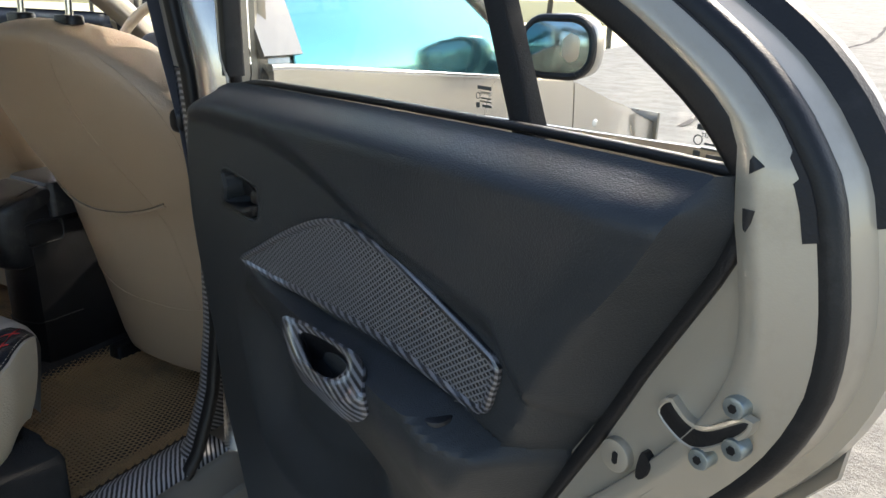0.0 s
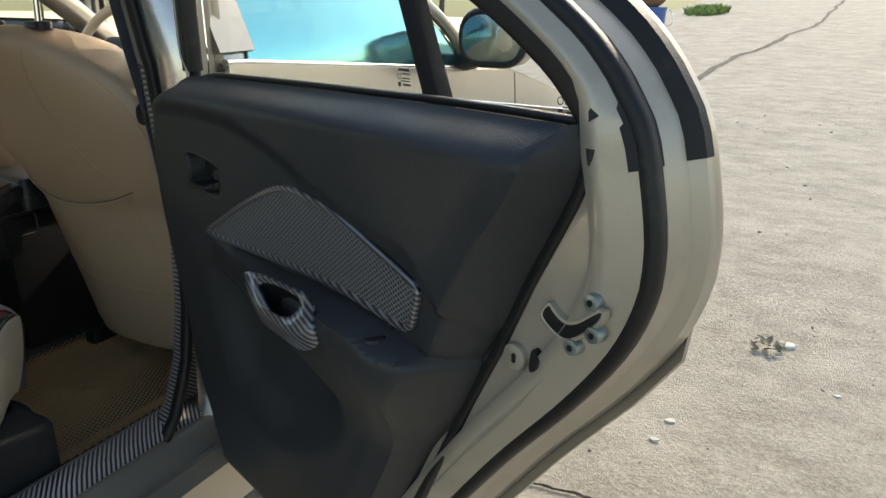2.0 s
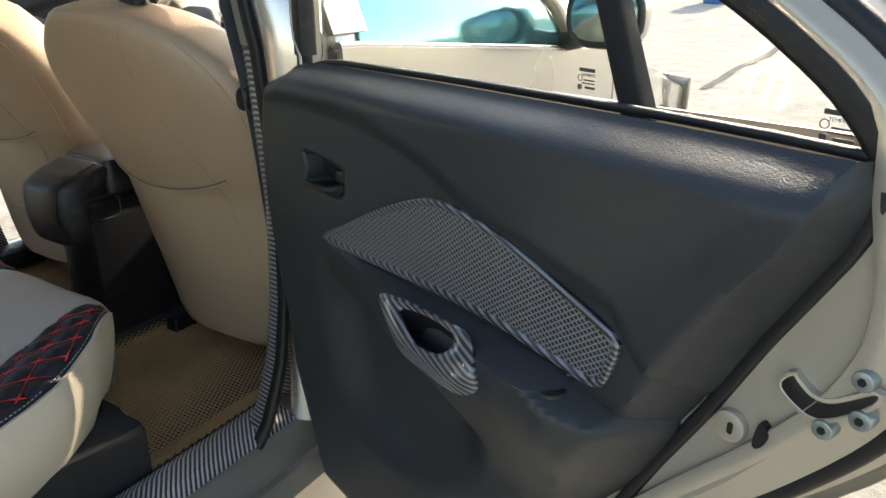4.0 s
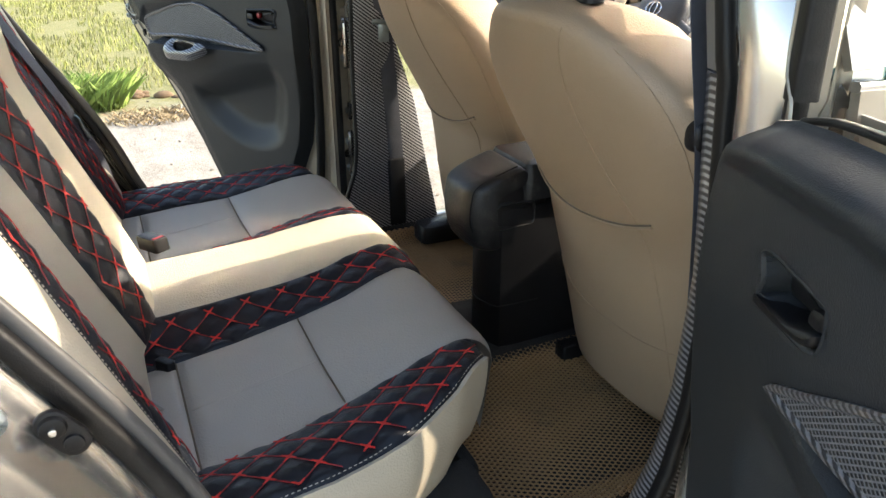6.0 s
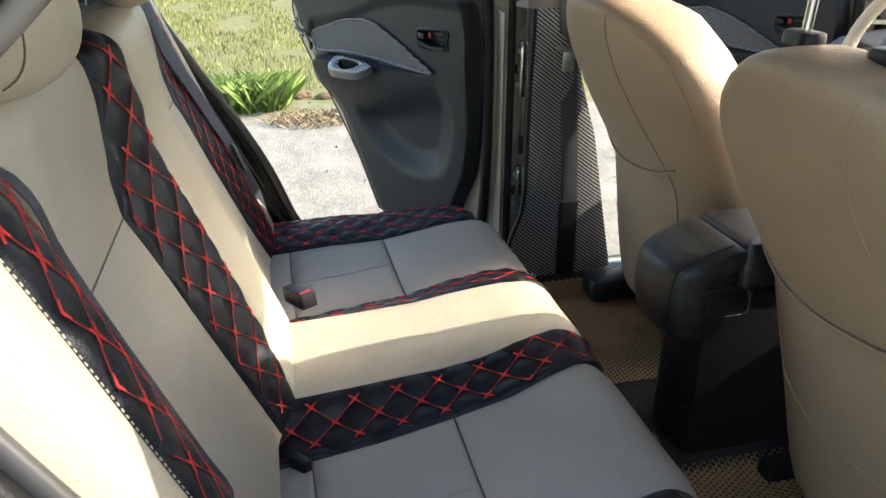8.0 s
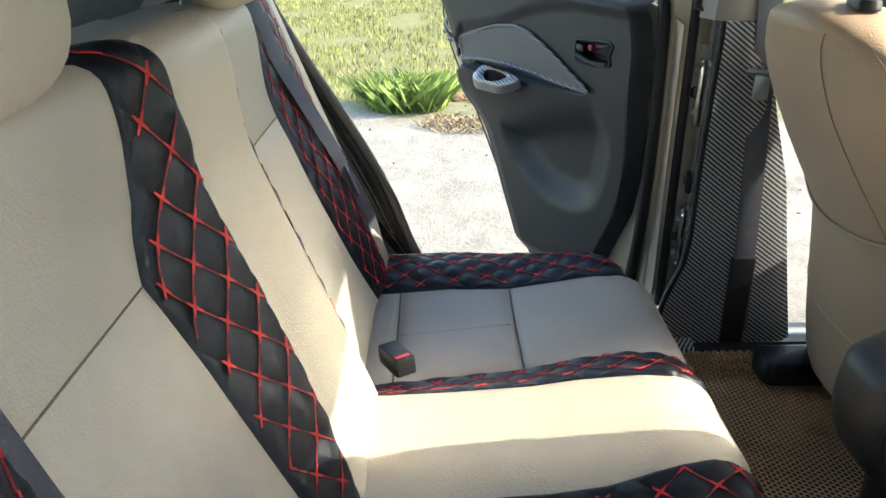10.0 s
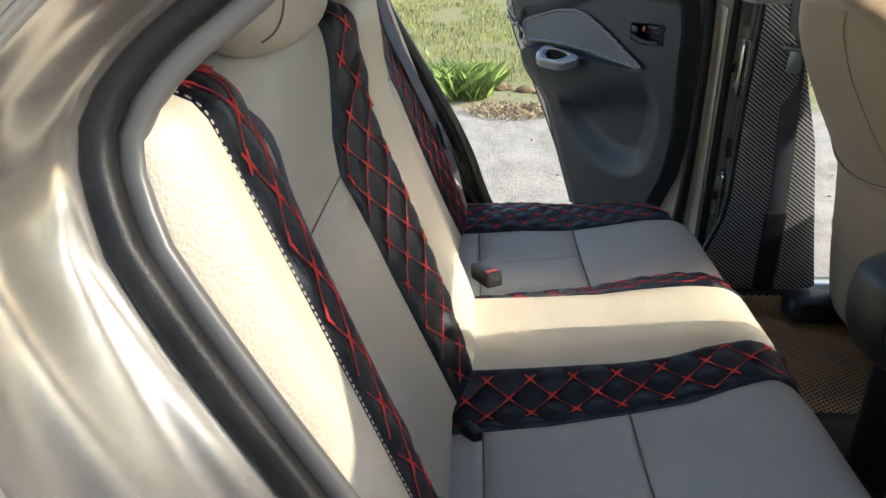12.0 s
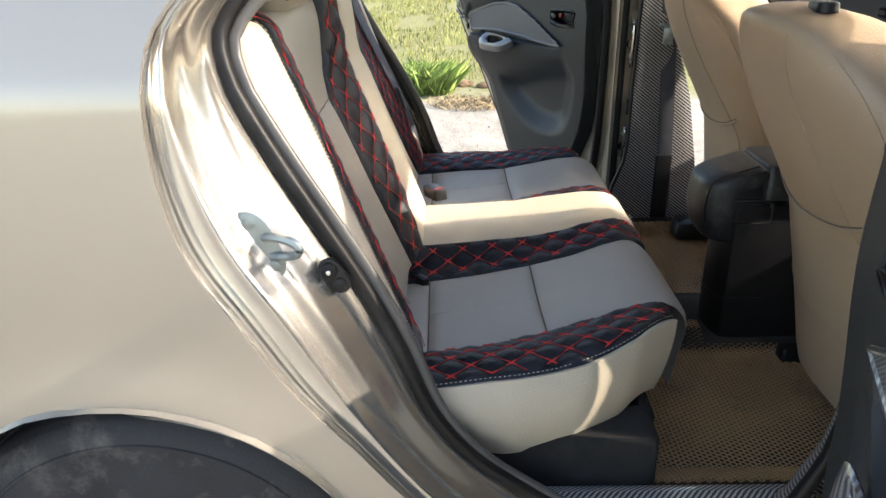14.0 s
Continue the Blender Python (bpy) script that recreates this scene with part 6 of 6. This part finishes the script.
def low_leaf(rng):
    r, a = rng.uniform(0, 1) ** 0.5, rng.uniform(0, 6.28)
    x, y = -1.2 + 0.45 * r * math.cos(a), 17.1 + 0.9 * r * math.sin(a)
    return x, y, ground_height(x, y)


tagged(part("low_plants", blades(700, low_leaf, 0.14, 0.02, 1.2, 13), GREEN, None, sharp=180), "low green plants growing at the concrete's edge", "plants", kind="stuff")
BARK = mat("grey_brown_bark", (0.13, 0.10, 0.075), 0.9, 0, 0.3, 6.0, 0.8, 30)
LEAF = mat("tree_leaves", (0.055, 0.10, 0.025), 0.6, 0, 0.3, 1.0, rand=0.5)


def tree(x, y, h, seed):
    rng = np.random.default_rng(seed)
    th = thing("tree", "leafy green tree beyond the pond", "tree", (x, y, 0), "trees beyond the pond")
    limbs = []
    tips = []
    top = h * 0.55
    for k in range(7):
        a, l = k * 2.4 + rng.uniform(-0.4, 0.4), h * rng.uniform(0.22, 0.36)
        z0 = top * rng.uniform(0.6, 1.0)
        p0 = np.array((x, y, z0))
        p1 = p0 + (l * 0.5 * math.cos(a), l * 0.5 * math.sin(a), l * 0.5)
        p2 = p0 + (l * math.cos(a), l * math.sin(a), l * rng.uniform(0.6, 1.1))
        s = spline([p0, p1, p2], 8)
        limbs.append(grid(np.array([[s[i] + (0.06 * (1 - i / 9)) * np.array((math.cos(t), math.sin(t), 0)) for t in np.linspace(0, 6.28, 6, endpoint=False)] for i in range(8)]), cv=True))
        tips += [p1, p2, (p1 + p2) / 2]
    tr = np.array([[(x + (0.17 - 0.11 * s) * math.cos(t) + 0.1 * math.sin(4 * s + seed), y + (0.17 - 0.11 * s) * math.sin(t), h * 0.75 * s) for t in np.linspace(0, 6.28, 9, endpoint=False)] for s in np.linspace(0, 1, 10)])
    part("trunk", join(grid(tr, cv=True), *limbs), BARK, th, "grey-brown trunk with limbs", sharp=60)
    tips.append(np.array((x, y, h * 0.8)))
    c = np.array(tips)[rng.integers(0, len(tips), 2600)] + rng.normal(0, 1, (2600, 3)) * (h * 0.09, h * 0.09, h * 0.07)
    d1, d2 = rng.normal(0, 1, (2600, 3)), rng.normal(0, 1, (2600, 3))
    d1 /= np.linalg.norm(d1, axis=1, keepdims=True)
    d2 -= (d1 * d2).sum(1, keepdims=True) * d1
    d2 /= np.linalg.norm(d2, axis=1, keepdims=True)
    V = np.stack([c - d1 * 0.13, c + d2 * 0.06, c + d1 * 0.13, c - d2 * 0.06], 1).reshape(-1, 3)
    part("crown", (V, [(4 * k, 4 * k + 1, 4 * k + 2, 4 * k + 3) for k in range(2600)]), LEAF, th, "crown of small green leaves", sharp=180)


rng = np.random.default_rng(4)
for k in range(13):
    tree(-57 + 4.1 * k + rng.uniform(-1, 1), 38 + rng.uniform(-1.5, 4), rng.uniform(5.5, 8.5), 40 + k)

# ---- markings etched on the door glass ----
INK = mat("dark_glass_print", (0.05, 0.055, 0.05), 0.6, 0, 0.1, 30.0)


def marking(door, T, u, w, s):
    """A small block of printing on a pane: a bar for the maker's name, one readable line, bars below."""
    m = part("glass_marking", join(*[plate(rbox(a, b, b * 0.2) + (u + du * s, w + dw * s), 0.0526, 0.0532) for du, dw, a, b in ((0.0, 0.0115, 0.024 * s, 0.0042 * s), (0.004, 0.0, 0.017 * s, 0.0016 * s), (0.003, -0.0036, 0.020 * s, 0.0016 * s), (0.006, -0.0085, 0.016 * s, 0.0028 * s), (-0.010, -0.0085, 0.006 * s, 0.006 * s))]), INK, door, "small dark printing on the glass", T=T @ np.array([[1, 0, 0, 0], [0, 0, 1, 0], [0, 1, 0, 0], [0, 0, 0, 1]]))
    ring = [(u - 0.010 * s + 0.0035 * s * math.cos(t), 0.0532, w + 0.002 * s + 0.0035 * s * math.sin(t)) for t in np.linspace(0, 6.28, 20, endpoint=False)]
    part("ring_mark", tube(ring, 0.0005 * s, 24, True, 5), INK, m, T=T)
    cu = bpy.data.curves.new("word_tempered", "FONT")
    cu.body, cu.size, cu.align_x, cu.extrude = "TEMPERED", 0.0046 * s, "CENTER", 0.0002
    cu.materials.append(INK)
    ob = new("word_tempered", cu)
    ob.matrix_world = Matrix((np.array(T) @ np.array([[1, 0, 0, u + 0.003 * s], [0, 0, -1, 0.0530], [0, 1, 0, w + 0.0045 * s], [0, 0, 0, 1]])).tolist())
    ob.parent = m
    ob.matrix_parent_inverse = m.matrix_world.inverted()


RT = np.array(door_T((0.793, 0.021, 0), 21.5, 1))
marking(near_door, RT, 0.873, 1.103, 1.0)
marking(near_door, RT, 0.622, 1.107, 0.85)
